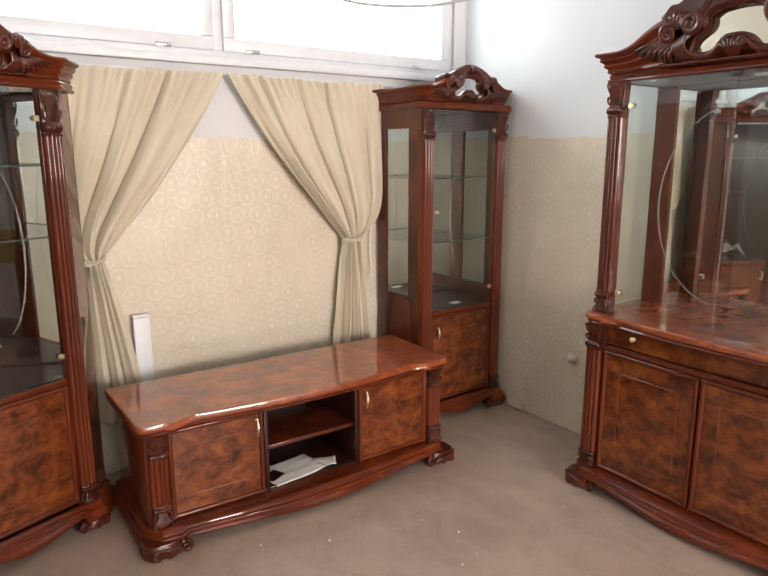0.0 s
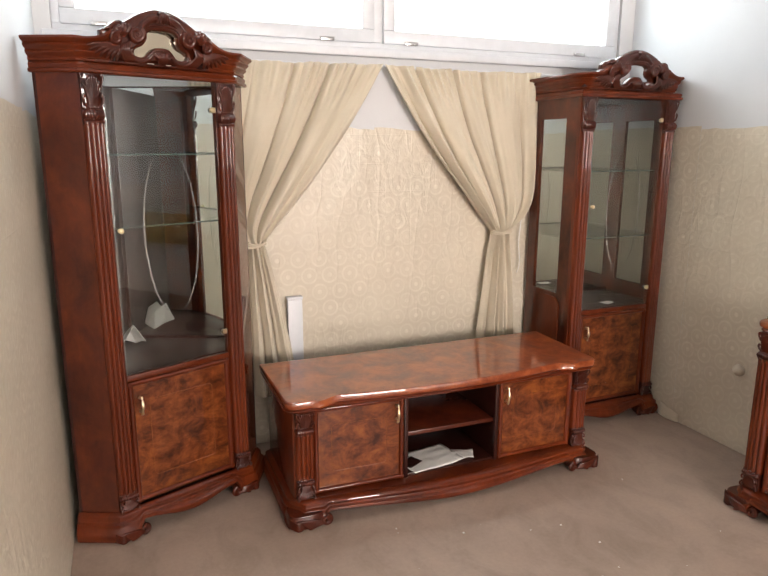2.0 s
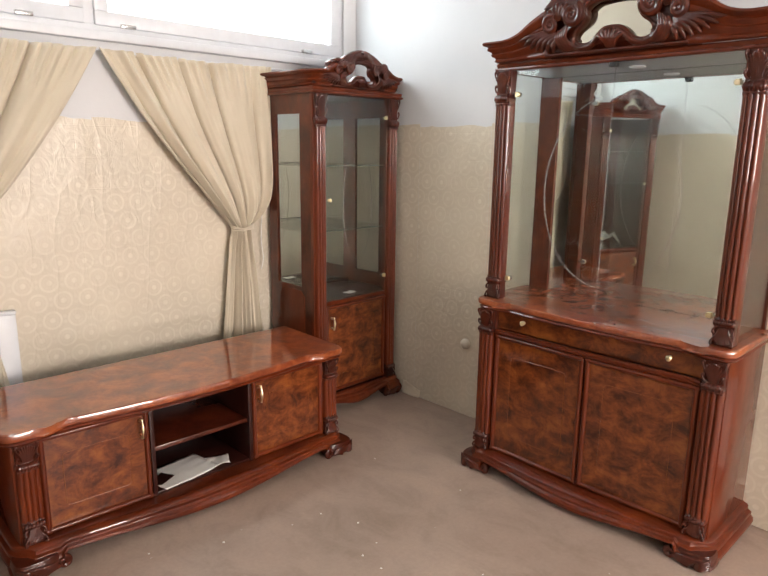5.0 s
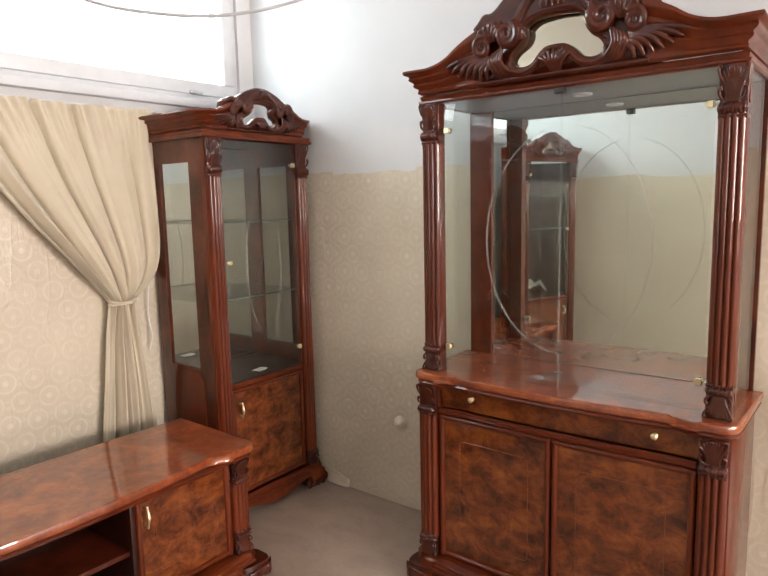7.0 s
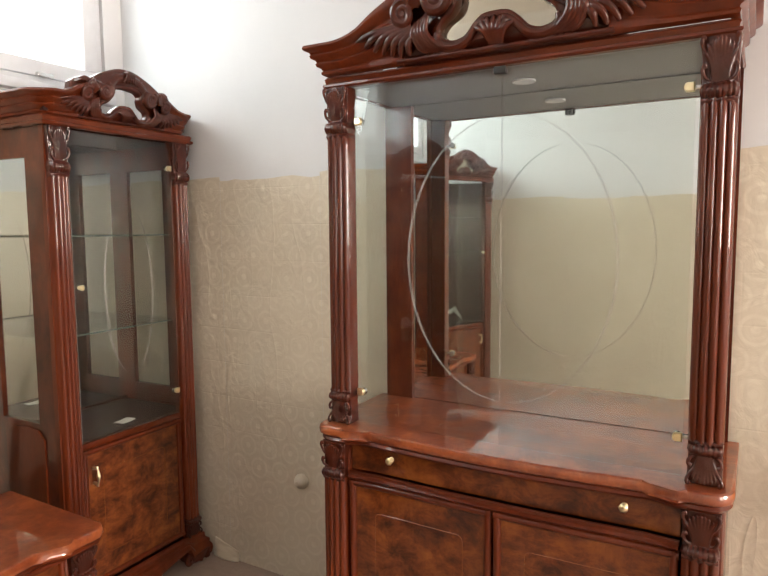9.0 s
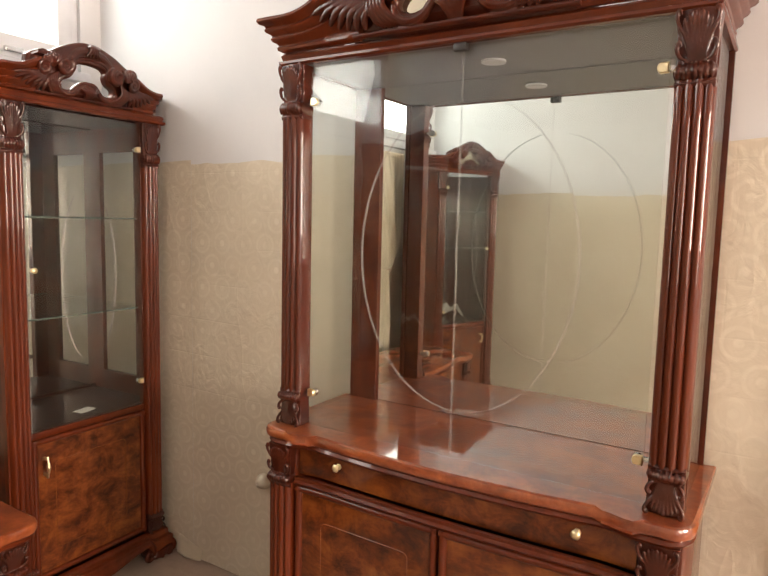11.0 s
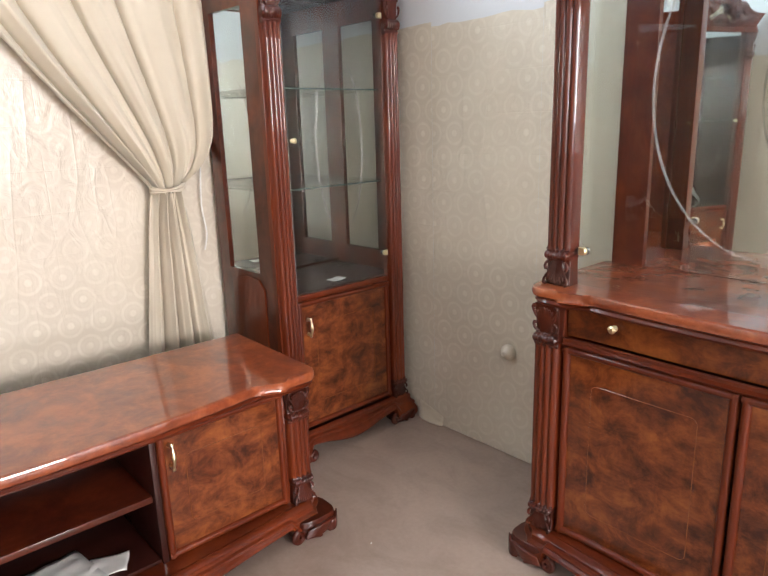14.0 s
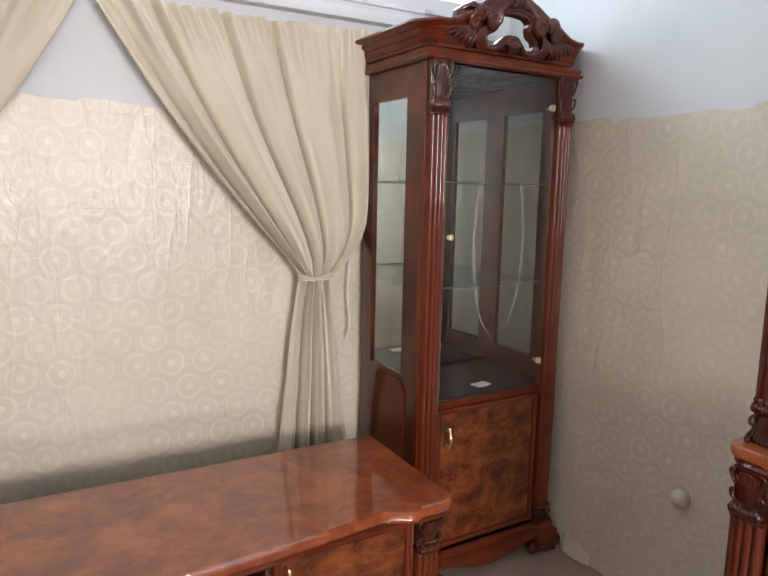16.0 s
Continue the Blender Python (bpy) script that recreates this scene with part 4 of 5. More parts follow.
def plinth(root, path, W, top, profile=None):
    """Base moulding round the cabinet; between the feet its lower edge is drawn up in a curve."""
    dense = []
    for a, b in zip(path, path[1:]):
        a, b = Vector(a), Vector(b)
        n = max(1, round((b - a).length / 0.03))
        dense += [a + (b - a) * (i / n) for i in range(n)]
    dense.append(Vector(path[-1]))
    ymin = min(p.y for p in dense) + 0.004
    bm = moulding(dense, profile or PLINTH, lambda p: apron_line(p.x, W / 2) if p.y < ymin + 0.10 and abs(p.x) < W / 2 - 0.05 else 0.004, top)
    return part("plinth", bm, MAHOGANY, root)


def wall_vitrine(m):
    """Straight glazed cabinet with a glazed side."""
    W, D = 0.652, 0.425
    h = W / 2
    root = thing("display_cabinet", m, "tall mahogany display cabinet with glass door and carved crest", "display cabinet", "glazed cabinets")
    vitrine_front(root, W, 2.115, [(h, D), (h, 0.046)], 0.056, None, 0.034)
    path = [(-h, D), (-h, 0.0), (h, 0.0), (h, D)]
    plinth(root, path, W, 0.125)
    part("lintel", moulding(path, LINTEL, 1.875, 1.912), MAHOGANY, root)
    for s in (-1, 1):
        xs = s * h
        a, b = sorted((xs, xs - s * 0.020))
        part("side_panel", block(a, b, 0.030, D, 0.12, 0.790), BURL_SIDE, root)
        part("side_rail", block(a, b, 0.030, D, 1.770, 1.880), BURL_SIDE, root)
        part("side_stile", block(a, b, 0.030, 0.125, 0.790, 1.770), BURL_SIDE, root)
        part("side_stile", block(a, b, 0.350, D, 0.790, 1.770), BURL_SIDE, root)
        pane = part("side_pane", block((a + b) / 2 - 0.002, (a + b) / 2 + 0.002, 0.125, 0.350, 0.790, 1.770), GLASS, root, "narrow clear glass side pane")
        pane.visible_shadow = False
        if s < 0:
            arch = [(0.095, 0.30), (0.095, 0.73), (0.13, 0.765), (0.20, 0.770), (0.28, 0.765), (0.33, 0.73), (0.33, 0.30)]
            bm = bmesh.new()
            loft(bm, [[(x, y, z) for y, z in arch] for x in (xs - 0.006, xs - 0.0005)])
            part("raised_panel", bm, MAHOGANY, root)
    part("back", block(-h + 0.02, h - 0.02, D - 0.012, D, 0.12, 1.88), INSIDE_SHADED, root)
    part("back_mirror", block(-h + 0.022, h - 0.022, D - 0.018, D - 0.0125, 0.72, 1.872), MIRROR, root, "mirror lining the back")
    part("deck", block(-h + 0.02, h - 0.02, 0.024, D - 0.012, 0.680, 0.704), INSIDE_SHADED, root)
    part("base_board", block(-h + 0.02, h - 0.02, 0.03, D - 0.012, 0.10, 0.122), INSIDE_SHADED, root)
    part("roof", block(-h, h, 0.0, D, 1.9255, 1.945), INSIDE_SHADED, root)
    part("ceiling_board", block(-h + 0.02, h - 0.02, 0.031, D - 0.019, 1.874, 1.886), INSIDE_SHADED, root)
    for z in (1.485, 1.11):
        sh = part("glass_shelf", block(-h + 0.024, h - 0.024, 0.05, D - 0.022, z - 0.003, z + 0.003), GLASS, root, "clear glass shelf")
        sh.visible_shadow = False
        part("shelf_edge", block(-h + 0.024, h - 0.024, 0.047, 0.0499, z - 0.003, z + 0.003), EDGE, sh)
    return root


def corner_vitrine(m):
    """Five-sided corner cabinet: a front between two canted sides, a mirror inside the right back only."""
    W, c, D = 0.625, 0.118, 0.118 + 0.43
    h = W / 2
    root = thing("corner_cabinet", m, "tall mahogany corner cabinet with canted sides and carved crest", "display cabinet", "glazed cabinets")
    vitrine_front(root, W, 2.115, [(h + c, c + 0.004)], 0.034, BRONZE_MIRROR)
    path = [(-h - c, c), (-h, 0.0), (h, 0.0), (h + c, c)]
    plinth(root, path, W, 0.125)
    part("lintel", moulding(path, LINTEL, 1.875, 1.912), MAHOGANY, root)
    t = 0.018
    for s in (-1, 1):
        a, b = (s * h, 0.0), (s * (h + c), c)
        if s < 0:
            a, b = b, a
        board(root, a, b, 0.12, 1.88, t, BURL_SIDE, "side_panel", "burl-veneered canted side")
        b0, b1 = (s * (h + c), c), (0.0, D)
        if s < 0:
            b0, b1 = b1, b0
        board(root, b0, b1, 0.12, 1.88, 0.012, INSIDE_SHADED, "back")
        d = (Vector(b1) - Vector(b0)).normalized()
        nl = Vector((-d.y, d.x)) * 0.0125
        # no mirror on the left: its dark board stands in for a dark reflection
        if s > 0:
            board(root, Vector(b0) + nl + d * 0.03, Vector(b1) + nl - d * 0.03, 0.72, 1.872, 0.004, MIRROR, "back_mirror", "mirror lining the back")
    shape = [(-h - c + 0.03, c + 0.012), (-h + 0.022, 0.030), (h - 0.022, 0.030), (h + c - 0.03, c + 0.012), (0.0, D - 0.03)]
    part("deck", slab(shape, 0.680, 0.704), INSIDE_SHADED, root, smooth=False)
    part("base_board", slab(shape, 0.10, 0.122), INSIDE_SHADED, root, smooth=False)
    part("roof", slab([(-h - c, c), (-h, 0), (h, 0), (h + c, c), (0, D)], 1.9255, 1.945), INSIDE_SHADED, root, smooth=False)
    for z in (1.585, 1.300):
        bm = slab([(x * 0.96, y + 0.012) for x, y in shape], z - 0.003, z + 0.003)
        sh = part("glass_shelf", bm, GLASS, root, "clear glass shelf", smooth=False)
        sh.visible_shadow = False
        part("shelf_edge", block(-h + 0.03, h - 0.03, 0.036, 0.0395, z - 0.003, z + 0.003), EDGE, sh)
    return root


def bow(half, depth_notch, depth_bow, block_w):
    """Front line of a bow-fronted top: corner blocks, a hollow, and a wide bow; returns how far it stands out at x."""
    def f(x):
        a = abs(x)
        if a > half - block_w:
            return 0.0
        e = min(1.0, (half - block_w - a) / 0.07)
        e = e * e * (3 - 2 * e)
        return -depth_notch * e + (depth_notch + depth_bow) * max(0.0, math.cos(math.pi / 2 * min(1, a / (half - block_w - 0.05)))) ** 0.9
    return f


def bowed_outline(half, D, f, over, round_r=0.05, n=64):
    """Plan outline from the back left round the front to the back right."""
    pts = [(-half - over, D), (-half - over, round_r * 1.2)]
    for k in range(1, 6):
        a = math.pi / 2 * k / 6
        pts.append((-half - over + round_r * (1 - math.cos(a)), -over + round_r * 1.2 * (1 - math.sin(a))))
    for i in range(n + 1):
        x = (-half - over + round_r) + (2 * (half + over) - 2 * round_r) * i / n
        pts.append((x, -over - f(x)))
    for k in range(5, 0, -1):
        a = math.pi / 2 * k / 6
        pts.append((half + over - round_r * (1 - math.cos(a)), -over + round_r * 1.2 * (1 - math.sin(a))))
    pts += [(half + over, round_r * 1.2), (half + over, D)]
    return pts


BULGE = [(0.0, 0.0), (0.038, 0.0), (0.048, 0.06), (0.053, 0.20), (0.051, 0.38), (0.041, 0.50), (0.042, 0.58), (0.040, 0.65), (0.028, 0.71), (0.026, 0.80), (0.027, 0.86), (0.023, 0.92), (0.010, 0.97), (0.004, 1.0), (0.0, 1.0)]


def tv_stand(m):
    half, D, zt = 0.775, 0.525, 0.565
    f = bow(half, 0.032, 0.022, 0.115)
    root = thing("tv_stand", m, "low glossy mahogany television stand with open middle bay", "tv stand")
    top = part("top", slab(bowed_outline(half, D, f, 0.035), zt - 0.034, zt, 0.010), BURL_TOP_LIT, root, "polished burl top with a shaped edge")
    out = bowed_outline(half, D, f, 0.022)
    part("edge_moulding", moulding(out, [(0, 0), (0.004, 0.0), (0.010, 0.4), (0.004, 0.8), (0.006, 1.0), (0, 1.0)], zt - 0.052, zt - 0.0345), MAHOGANY, top)
    e = lambda x: 0.012 * math.cos(math.pi / 2 * min(1.0, abs(x) / 0.72))
    g = lambda x: 0.024 + 0.048 * max(0.0, math.cos(math.pi / 2 * min(1, abs(x) / 0.70)))
    base = bowed_outline(half, D, g, -0.004)
    z_base = 0.102
    bm = moulding(base, BULGE, lambda p: apron_line(p.x, half + 0.02, 0.15, 0.020, 0.056) if p.y < 0.04 else 0.004, z_base)
    part("plinth", bm, MAHOGANY, root, "bulging moulded base")
    part("plinth_top", slab(bowed_outline(half, D, g, -0.008), z_base - 0.014, z_base - 0.001), MAHOGANY, root)
    for s in (-1, 1):
        foot(root, s * (half - 0.028), -0.022, s, 0.064, 0.078)
        cx = s * (half - 0.050)
        reeded(root, cx, 0.195, 0.41, 0.080, 0.006, 4)
        capital(root, cx, 0.395, zt - 0.053, 0.076, 0.006)
        capital(root, cx, z_base - 0.002, 0.205, 0.076, 0.006, "column_base", 0.3, True)
        part("side_panel", block(min(s * half, s * (half - 0.1)), max(s * half, s * (half - 0.1)), 0.010, D, 0.09, zt - 0.035, 0.012), MAHOGANY, root)
        x0, x1 = sorted((s * 0.254, s * (half - 0.095)))
        wd = wood_door(root, x0, x1, z_base + 0.002, zt - 0.054, 0.016, e)
        px = s * 0.254 + s * 0.036
        pull(wd, px, 0.010 - e(px), 0.437, 0.080)
        a, b = sorted((s * 0.232, s * 0.251))
        part("divider", block(a, b, 0.012 - e(0.24), D - 0.012, z_base - 0.001, zt - 0.035, 0.002), INSIDE_SHADED, root)
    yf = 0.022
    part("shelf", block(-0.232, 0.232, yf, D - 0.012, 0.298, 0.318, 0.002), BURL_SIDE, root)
    part("bay_floor", block(-0.232, 0.232, yf - 0.01, D - 0.012, z_base, z_base + 0.012, 0.002), INSIDE_SHADED, root)
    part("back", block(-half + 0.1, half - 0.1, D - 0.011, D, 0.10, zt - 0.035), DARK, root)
    return root


def sideboard(m):
    half, D, zt = 0.575, 0.435, 0.882
    f = bow(half, 0.018, 0.010, 0.10)
    root = thing("glazed_sideboard", m, "mahogany sideboard with burl doors and mirrored glass upper cabinet", "sideboard")
    top = part("top", slab(bowed_outline(half, D, f, 0.022), zt - 0.030, zt, 0.010), BURL_TOP_LIT, root, "polished burl top with a shaped edge")
    part("edge_moulding", moulding(bowed_outline(half, D, f, 0.008), [(0, 0), (0.004, 0.0), (0.010, 0.4), (0.004, 0.8), (0.006, 1.0), (0, 1.0)], zt - 0.050, zt - 0.0305), MAHOGANY, top)
    g = lambda x: 0.016 + 0.028 * max(0.0, math.cos(math.pi / 2 * min(1, abs(x) / 0.48)))
    z_base = 0.104
    bm = moulding(bowed_outline(half, D, g, -0.005), BULGE, lambda p: apron_line(p.x, half + 0.02, 0.12, 0.022, 0.060) if p.y < 0.04 else 0.004, z_base)
    part("plinth", bm, MAHOGANY, root, "bulging moulded base")
    part("plinth_top", slab(bowed_outline(half, D, g, -0.008), z_base - 0.014, z_base - 0.001), MAHOGANY, root)
    cw = 0.082
    cx = half - cw / 2 - 0.006
    for s in (-1, 1):
        foot(root, s * (half - 0.024), 0.002, s, 0.066, 0.072)
        reeded(root, s * cx, 0.185, 0.72, cw, 0.012, 4)
        capital(root, s * cx, 0.70, zt - 0.051, cw * 0.95, 0.012)
        capital(root, s * cx, z_base, 0.195, cw * 0.95, 0.012, "column_base", 0.3, True)
        a, b = sorted((s * half, s * (half - 0.09)))
        part("side_panel", block(a, b, 0.018, D, 0.06, zt - 0.037, 0.008), MAHOGANY, root)
        x0, x1 = sorted((s * 0.003, s * (cx - cw / 2 - 0.006)))
        wood_door(root, x0, x1, z_base + 0.002, 0.712, 0.016, lambda x: f(x) * 0.35)
        # upper columns, posts and side glass
        reeded(root, s * cx, 0.985, 1.80, cw * 0.94, 0.056, 4)
        capital(root, s * cx, 1.78, 1.940, cw * 0.92, 0.056)
        capital(root, s * cx, zt, 0.995, cw * 0.92, 0.056, "column_base", 0.3, True)
        xs = s * (half - 0.008)
        a, b = sorted((xs, xs - s * 0.018))
        a2, b2 = sorted((xs, s * 0.462))
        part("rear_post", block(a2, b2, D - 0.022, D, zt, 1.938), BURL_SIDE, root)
        part("front_post", block(a, b, 0.070, 0.092, zt, 1.938), MAHOGANY, root)
        pane = part("side_pane", block((a + b) / 2 - 0.002, (a + b) / 2 + 0.002, 0.092, D - 0.022, zt + 0.001, 1.938), GLASS, root, "clear glass side pane")
        pane.visible_shadow = False
        # glass doors
        gx0, gx1 = sorted((s * 0.0015, s * (cx - cw / 2 - 0.010)))
        door = part("glass_door", block(gx0, gx1, 0.060, 0.065, zt + 0.006, 1.936), GLASS, root, "clear glass door with an etched arc")
        door.visible_shadow = False
        part("pane_edge", block(s * 0.0015 - 0.0004, s * 0.0015 + 0.0004, 0.0598, 0.0652, zt + 0.006, 1.936), ETCH_FAINT, door)
        hx = s * (cx - cw / 2 - 0.026)
        for z in (0.985, 1.835):
            glass_hinge(door, hx, 0.060, z, s)
        if s < 0:
            ellipse_line(door, 0.012, 0.0585, 1.415, 0.300, 0.400, radians(98), radians(267))
        else:
            ellipse_line(door, 0.012, 0.0585, 1.415, 0.300, 0.400, radians(84), radians(-87), 0.9, ETCH_FAINT)
    # drawer with two knobs
    xd = cx - cw / 2 - 0.006
    bm = bmesh.new()
    n = 24
    rings = []
    for i in range(n + 1):
        x = -xd + 2 * xd * i / n
        yy = 0.032 - f(x) * 0.45
        rings.append([(x, yy, 0.740), (x, yy + 0.02, 0.740), (x, yy + 0.02, zt - 0.0505), (x, yy, zt - 0.0505)])
    loft(bm, rings)
    drawer = part("drawer", bm, BURL, root, "shallow burl drawer with two brass knobs")
    for x in (-0.338, 0.348):
        knob(drawer, x, 0.032 - f(x) * 0.45, 0.792, 0.0118)
    line = [(-xd + 2 * xd * i / n, 0.018 - f(-xd + 2 * xd * i / n) * 0.45) for i in range(n + 1)]
    part("rail", moulding(line, [(0, 0), (0.010, 0.0), (0.018, 0.35), (0.010, 0.6), (0.012, 1.0), (0, 1.0)], 0.714, 0.739), MAHOGANY, root)
    part("back_mirror", block(-0.461, 0.461, D - 0.012, D - 0.006, zt + 0.002, 1.938), MIRROR, root, "large mirror lining the back")
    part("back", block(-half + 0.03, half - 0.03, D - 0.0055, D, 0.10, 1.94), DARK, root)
    part("cabinet_board", block(-half + 0.09, half - 0.09, 0.06, D - 0.006, 0.10, 0.112), INSIDE_SHADED, root)
    # head: lintel, cornice returns, crest
    h = half - 0.030
    path = [(-h, D), (-h, 0.055), (h, 0.055), (h, D)]
    part("lintel", moulding(path, LINTEL, 1.938, 1.972), MAHOGANY, root)
    part("roof", block(-h + 0.001, h - 0.001, 0.057, D - 0.001, 1.9405, 1.975), GREYBOARD, root)
    ring = [(0.034 * math.cos(q), 0.25 + 0.034 * math.sin(q)) for q in (2 * math.pi * k / 24 for k in range(24))]
    part("spotlight", slab(ring, 1.934, 1.9403, 0.002), PVC, root, "small round recessed spotlight")
    pediment(root, h + 0.068, 1.972, 2.055, 2.300, 0.335, 2.008, 2.172, 0.66, -0.018, 0.046, False, BRONZE_MIRROR, (h, 0.036, [(h, D)]))
    return root


# ---------------------------------------------------------------- the furniture in its places
wall_vitrine(pose(2.589, 2.908, 0, 0, 0, 1.5))
corner_vitrine(pose(0.150, 2.790, 0, 0, 0, 22))
tv_stand(pose(1.347, 2.540, 0))
sideboard(pose(2.525, 1.352, 0, 0, 0, -90))


# ---------------------------------------------------------------- loose and small things

def paper_sheet(name, w, d, m, seed, label, category, crumple=0.012, mat=None):
    """A creased sheet lying where it was dropped."""
    bm = bmesh.new()
    n = 12
    g = []
    for j in range(n + 1):
        row = []
        for i in range(n + 1):
            x, y = w * (i / n - 0.5), d * (j / n - 0.5)
            z = crumple * (abs(noise.noise((x * 16, y * 16, seed))) + 0.6 * abs(noise.noise((x * 5, y * 5, seed + 3)))) + 0.001
            row.append(bm.verts.new((x + 0.004 * noise.noise((y * 20, seed, 0)), y + 0.004 * noise.noise((x * 20, seed, 5)), z)))
        g.append(row)
    for a, b in zip(g, g[1:]):
        for i in range(n):
            bm.faces.new((a[i], a[i + 1], b[i + 1], b[i]))
    ob = part(name, bm, mat or PAPER)
    ob.matrix_world = m
    th = ob.modifiers.new("thick", "SOLIDIFY")
    th.thickness = 0.0012
    return tagged(ob, label, category)


paper_sheet("wrapping_paper", 0.29, 0.20, pose(1.275, 2.650, 0.115, 0, 0, 9), 2.0, "crumpled white wrapping paper lying in the open bay", "paper", 0.010)
paper_sheet("wrapping_paper", 0.11, 0.09, pose(1.45, 2.63, 0.115, 0, 0, -24), 5.0, "small torn white paper lying in the open bay", "paper", 0.016)
paper_sheet("cardboard_piece", 0.10, 0.07, pose(1.165, 2.62, 0.127, 0, 0, 30), 7.0, "dark printed card scrap lying in the open bay", "card", 0.006, INSIDE_SHADED)
paper_sheet("paper_label", 0.075, 0.05, pose(2.62, 3.01, 0.706, 0, 0, 10), 9.0, "small white paper label on the cabinet floor", "paper", 0.004)


def folded_tag(m, label):
    """White paper folded to stand up like a small tent."""
    bm = bmesh.new()
    pts = [(-0.05, 0.0, 0.0), (-0.02, 0.012, 0.055), (0.010, 0.0, 0.030), (0.040, 0.014, 0.062), (0.062, 0.004, 0.022)]
    rows = [[bm.verts.new((x, y + dy, max(0.001, z * s))) for x, y, z in pts] for dy, s in ((0.0, 1.0), (0.03, 0.75), (0.055, 0.25))]
    for a, b in zip(rows, rows[1:]):
        for i in range(4):
            bm.faces.new((a[i], a[i + 1], b[i + 1], b[i]))
    ob = part("paper_wad", bm, PAPER, smooth=False)
    ob.matrix_world = m
    th = ob.modifiers.new("thick", "SOLIDIFY")
    th.thickness = 0.0015
    return tagged(ob, label, "paper")


folded_tag(pose(-0.090, 2.985, 0.705, 0, 0, 22) @ Matrix.Scale(2.0, 4), "crumpled white paper on the corner cabinet floor")

# white plastic duct leaning at the wall behind the stand
duct = thing("cable_duct", pose(0.785, 3.315, 0.0, 0, 0, 0), "white plastic cable duct standing against the wall", "cable duct")
part("duct_body", block(-0.040, 0.040, -0.012, 0.022, 0.0, 0.815, 0.003), PVC, duct)
part("duct_cap", block(-0.043, 0.043, -0.015, 0.025, 0.816, 0.832, 0.003), PVC, duct)

# capped pipe end on the papered wall
stub = bmesh.new()
rings = []
for t, r in ((0.0, 0.030), (0.25, 0.032), (0.55, 0.028), (0.8, 0.020), (1.0, 0.008)):
    rings.append([(2.962 - 0.040 * t, 2.345 + r * math.cos(a), 0.455 + r * math.sin(a)) for a in (2 * math.pi * k / 20 for k in range(20))])
loft(stub, rings)
tagged(part("wall_socket_cover", stub, WALLPAPER), "round papered-over cover bulging from the wall", "wall cover")

# torn foot of the paper, curled away from the wall
flap = bmesh.new()
g = []
for j in range(9):
    row = []
    for i in range(7):
        u, v = i / 6, j / 8
        out = 0.006 + 0.024 * (1 - v) ** 2 * math.sin(math.pi * (0.15 + 0.7 * u)) + 0.006 * noise.noise((u * 4, v * 5, 2.2))
        row.append(flap.verts.new((XE - out, 2.86 - 0.15 * u, 0.004 + 0.085 * v * (1 - 0.5 * u))))
    g.append(row)
for a, b in zip(g, g[1:]):
    for i in range(6):
        flap.faces.new((a[i], a[i + 1], b[i + 1], b[i]))
flap_ob = part("torn_flap", flap, CLOTH, wall_east, "torn pale paper curling off the wall foot")
flap_ob.modifiers.new("thick", "SOLIDIFY").thickness = 0.0012

# thin white cord and hook beside the curtain
cord = bmesh.new()
tube(cord, smooth_line([(2.205, 3.33, 1.34), (2.198, 3.325, 1.20), (2.190, 3.33, 1.05), (2.199, 3.325, 0.93), (2.185, 3.33, 0.86)], 8), 0.0035, 6)
tagged(part("cord", cord, CORD), "thin white cord hanging beside the curtain", "cord")

# grey cable sagging in front of the high window
cable = bmesh.new()
tube(cable, smooth_line([(1.45, 3.345, 2.62), (1.75, 3.27, 2.50), (1.98, 3.17, 2.435), (2.20, 3.06, 2.42), (2.42, 2.94, 2.435), (2.66, 2.80, 2.50), (2.955, 2.62, 2.63)], 8), 0.0075, 8)
tagged(part("cable", cable, plain("grey_cable", (0.42, 0.42, 0.43), 0.5)), "grey cable sagging across the window corner", "cable")

# black catch at the top of the glass doors
tagged(part("door_catch", block(2.560, 2.584, 1.335, 1.369, 1.918, 1.9375, 0.003), BLACK), "small black catch above the glass doors", "catch")

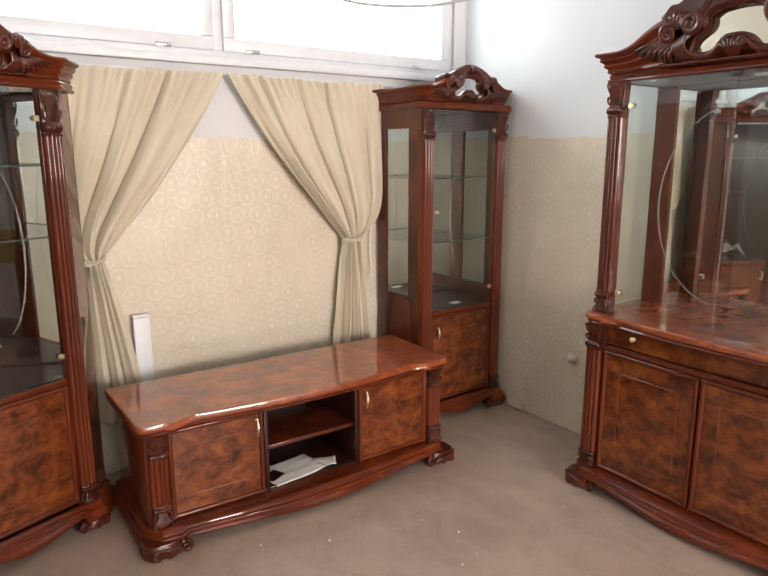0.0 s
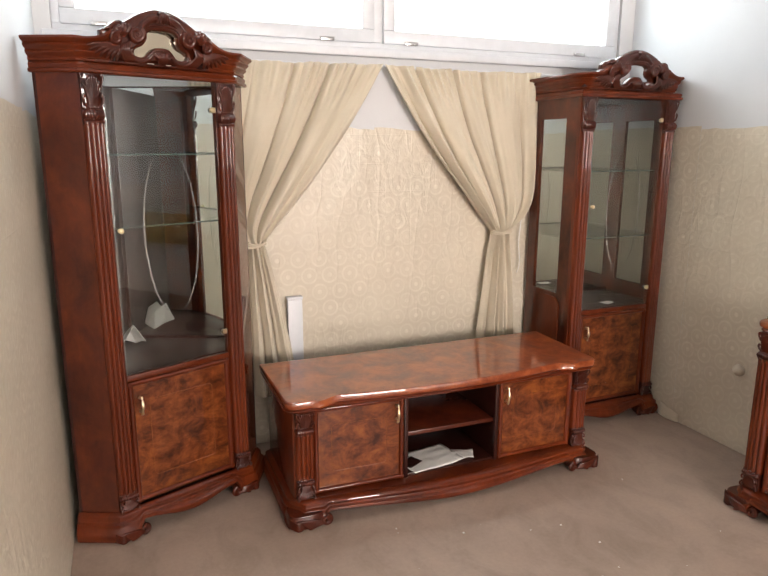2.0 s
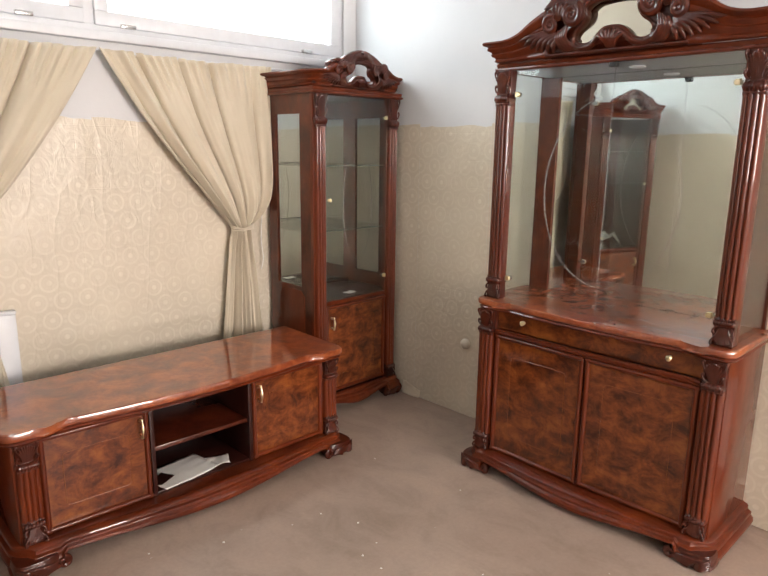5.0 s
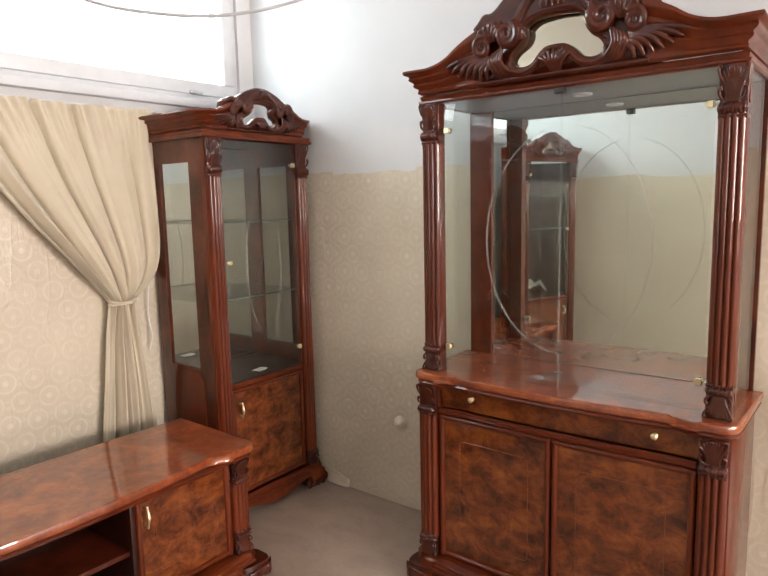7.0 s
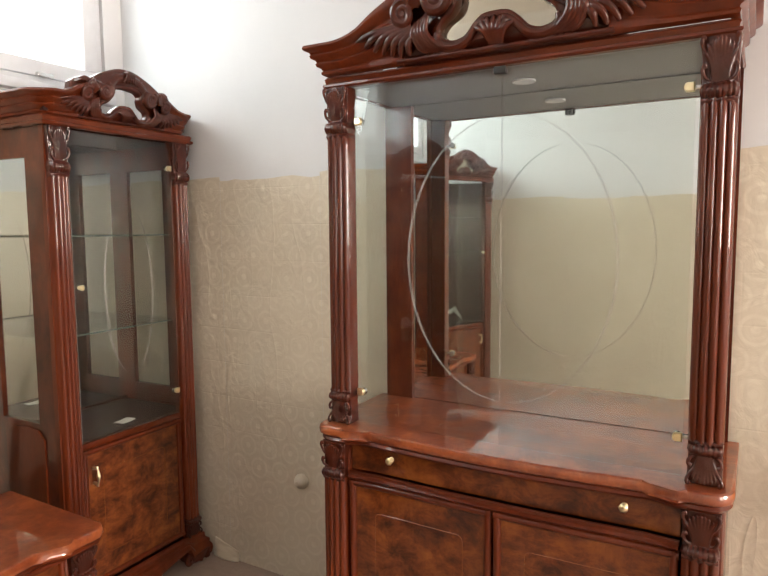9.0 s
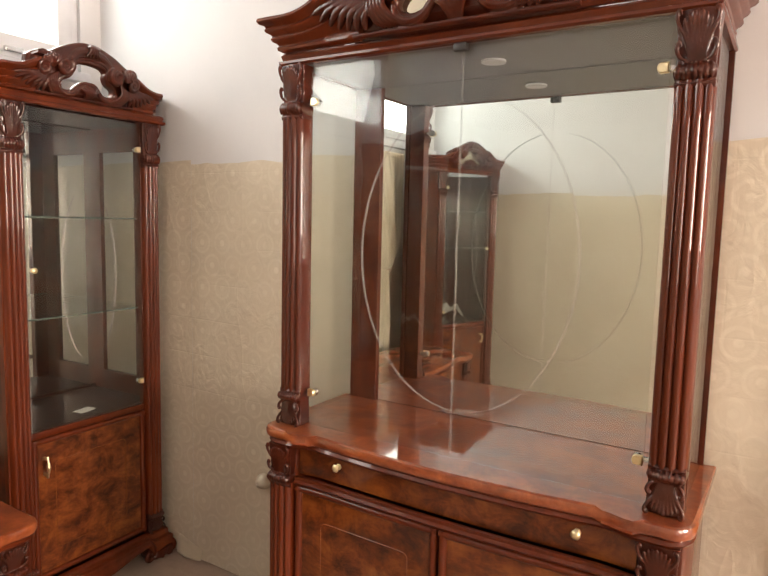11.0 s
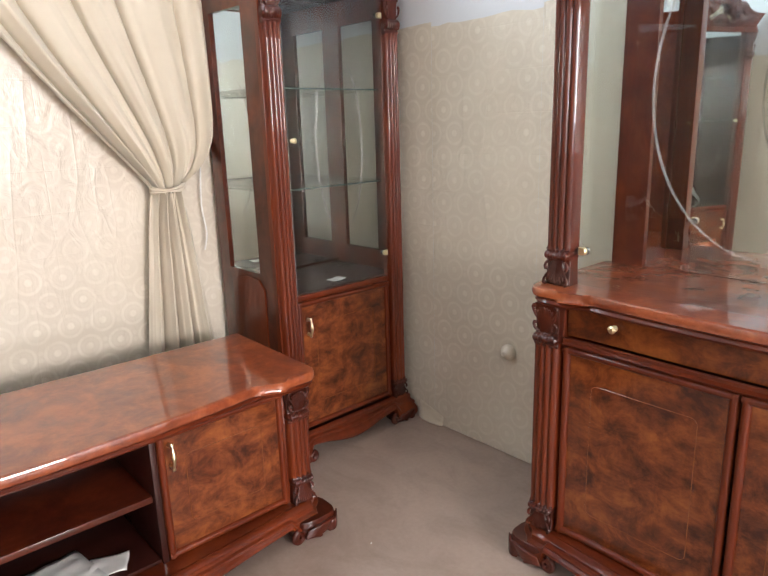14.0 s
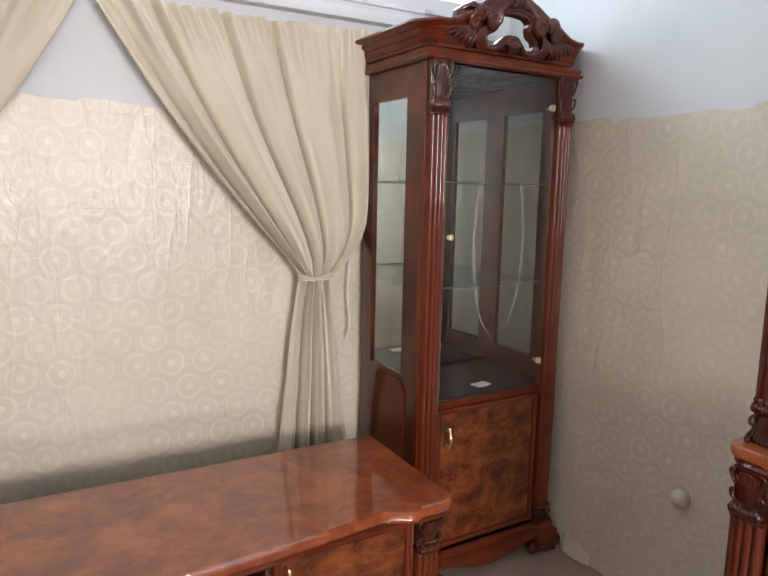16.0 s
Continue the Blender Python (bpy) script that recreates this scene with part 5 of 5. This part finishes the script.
# crumbs of plaster and paper on the floor
crumbs = bmesh.new()
rnd = random.Random(11)
for k in range(24):
    cx, cy, r = rnd.uniform(0.9, 2.4), rnd.uniform(0.7, 2.35), rnd.uniform(0.0016, 0.0055)
    ring = [(cx + r * rnd.uniform(0.6, 1.3) * math.cos(a), cy + r * rnd.uniform(0.6, 1.3) * math.sin(a)) for a in (2 * math.pi * q / 6 for q in range(6))]
    loft(crumbs, [[(x, y, 0.0) for x, y in ring], [(cx + 0.7 * (x - cx), cy + 0.7 * (y - cy), r * 0.5) for x, y in ring]])
tagged(part("floor_crumbs", crumbs, PAPER, smooth=False), "scattered white crumbs of plaster on the floor", "debris", kind="stuff")

# ---------------------------------------------------------------- tiled end of the papered wall
TILE = plain("white_tile", (0.74, 0.71, 0.66), 0.22, vary=0.05, scale=6)
GROUT = plain("grey_grout", (0.52, 0.48, 0.43), 0.8)
STONE = plain("speckled_stone", (0.23, 0.20, 0.155), 0.55, vary=0.75, scale=70)
MUSTARD = plain("mustard_board", (0.46, 0.31, 0.08), 0.5)
bed = tagged(part("wall_panel", block(XE - 0.010, XE - 0.0005, -0.60, 0.612, 0.172, 1.25), GROUT), "white tiled patch of wall with grey joints", "wall tiles", kind="structure")
tagged(part("baseboard", block(XE - 0.022, XE - 0.0005, -0.60, 0.612, 0.0, 0.170, 0.003), STONE), "speckled grey stone skirting", "skirting", kind="structure")
tagged(part("wall_board", block(XE - 0.045, XE - 0.0165, -0.10, 0.572, 0.690, 0.985, 0.004), MUSTARD), "mustard-coloured board fixed over the white tiles", "board")
tile_mesh = {}
for r in range(7):
    z0 = 0.176 + 0.1535 * r
    edge = 0.611
    first = 0.045 if r % 2 == 0 else 0.121
    while edge > -0.58:
        w = first
        first = 0.1505
        if w not in tile_mesh:
            tb = block(-0.006, 0.0, -w + 0.003, 0.0, 0.0, 0.1505, 0.0015, 1)
            me = bpy.data.meshes.new("tile")
            tb.to_mesh(me)
            tb.free()
            me.materials.append(TILE)
            tile_mesh[w] = me
        t = new("tile", tile_mesh[w])
        t.location, t.parent = (XE - 0.0101, edge, z0), bed
        edge -= w
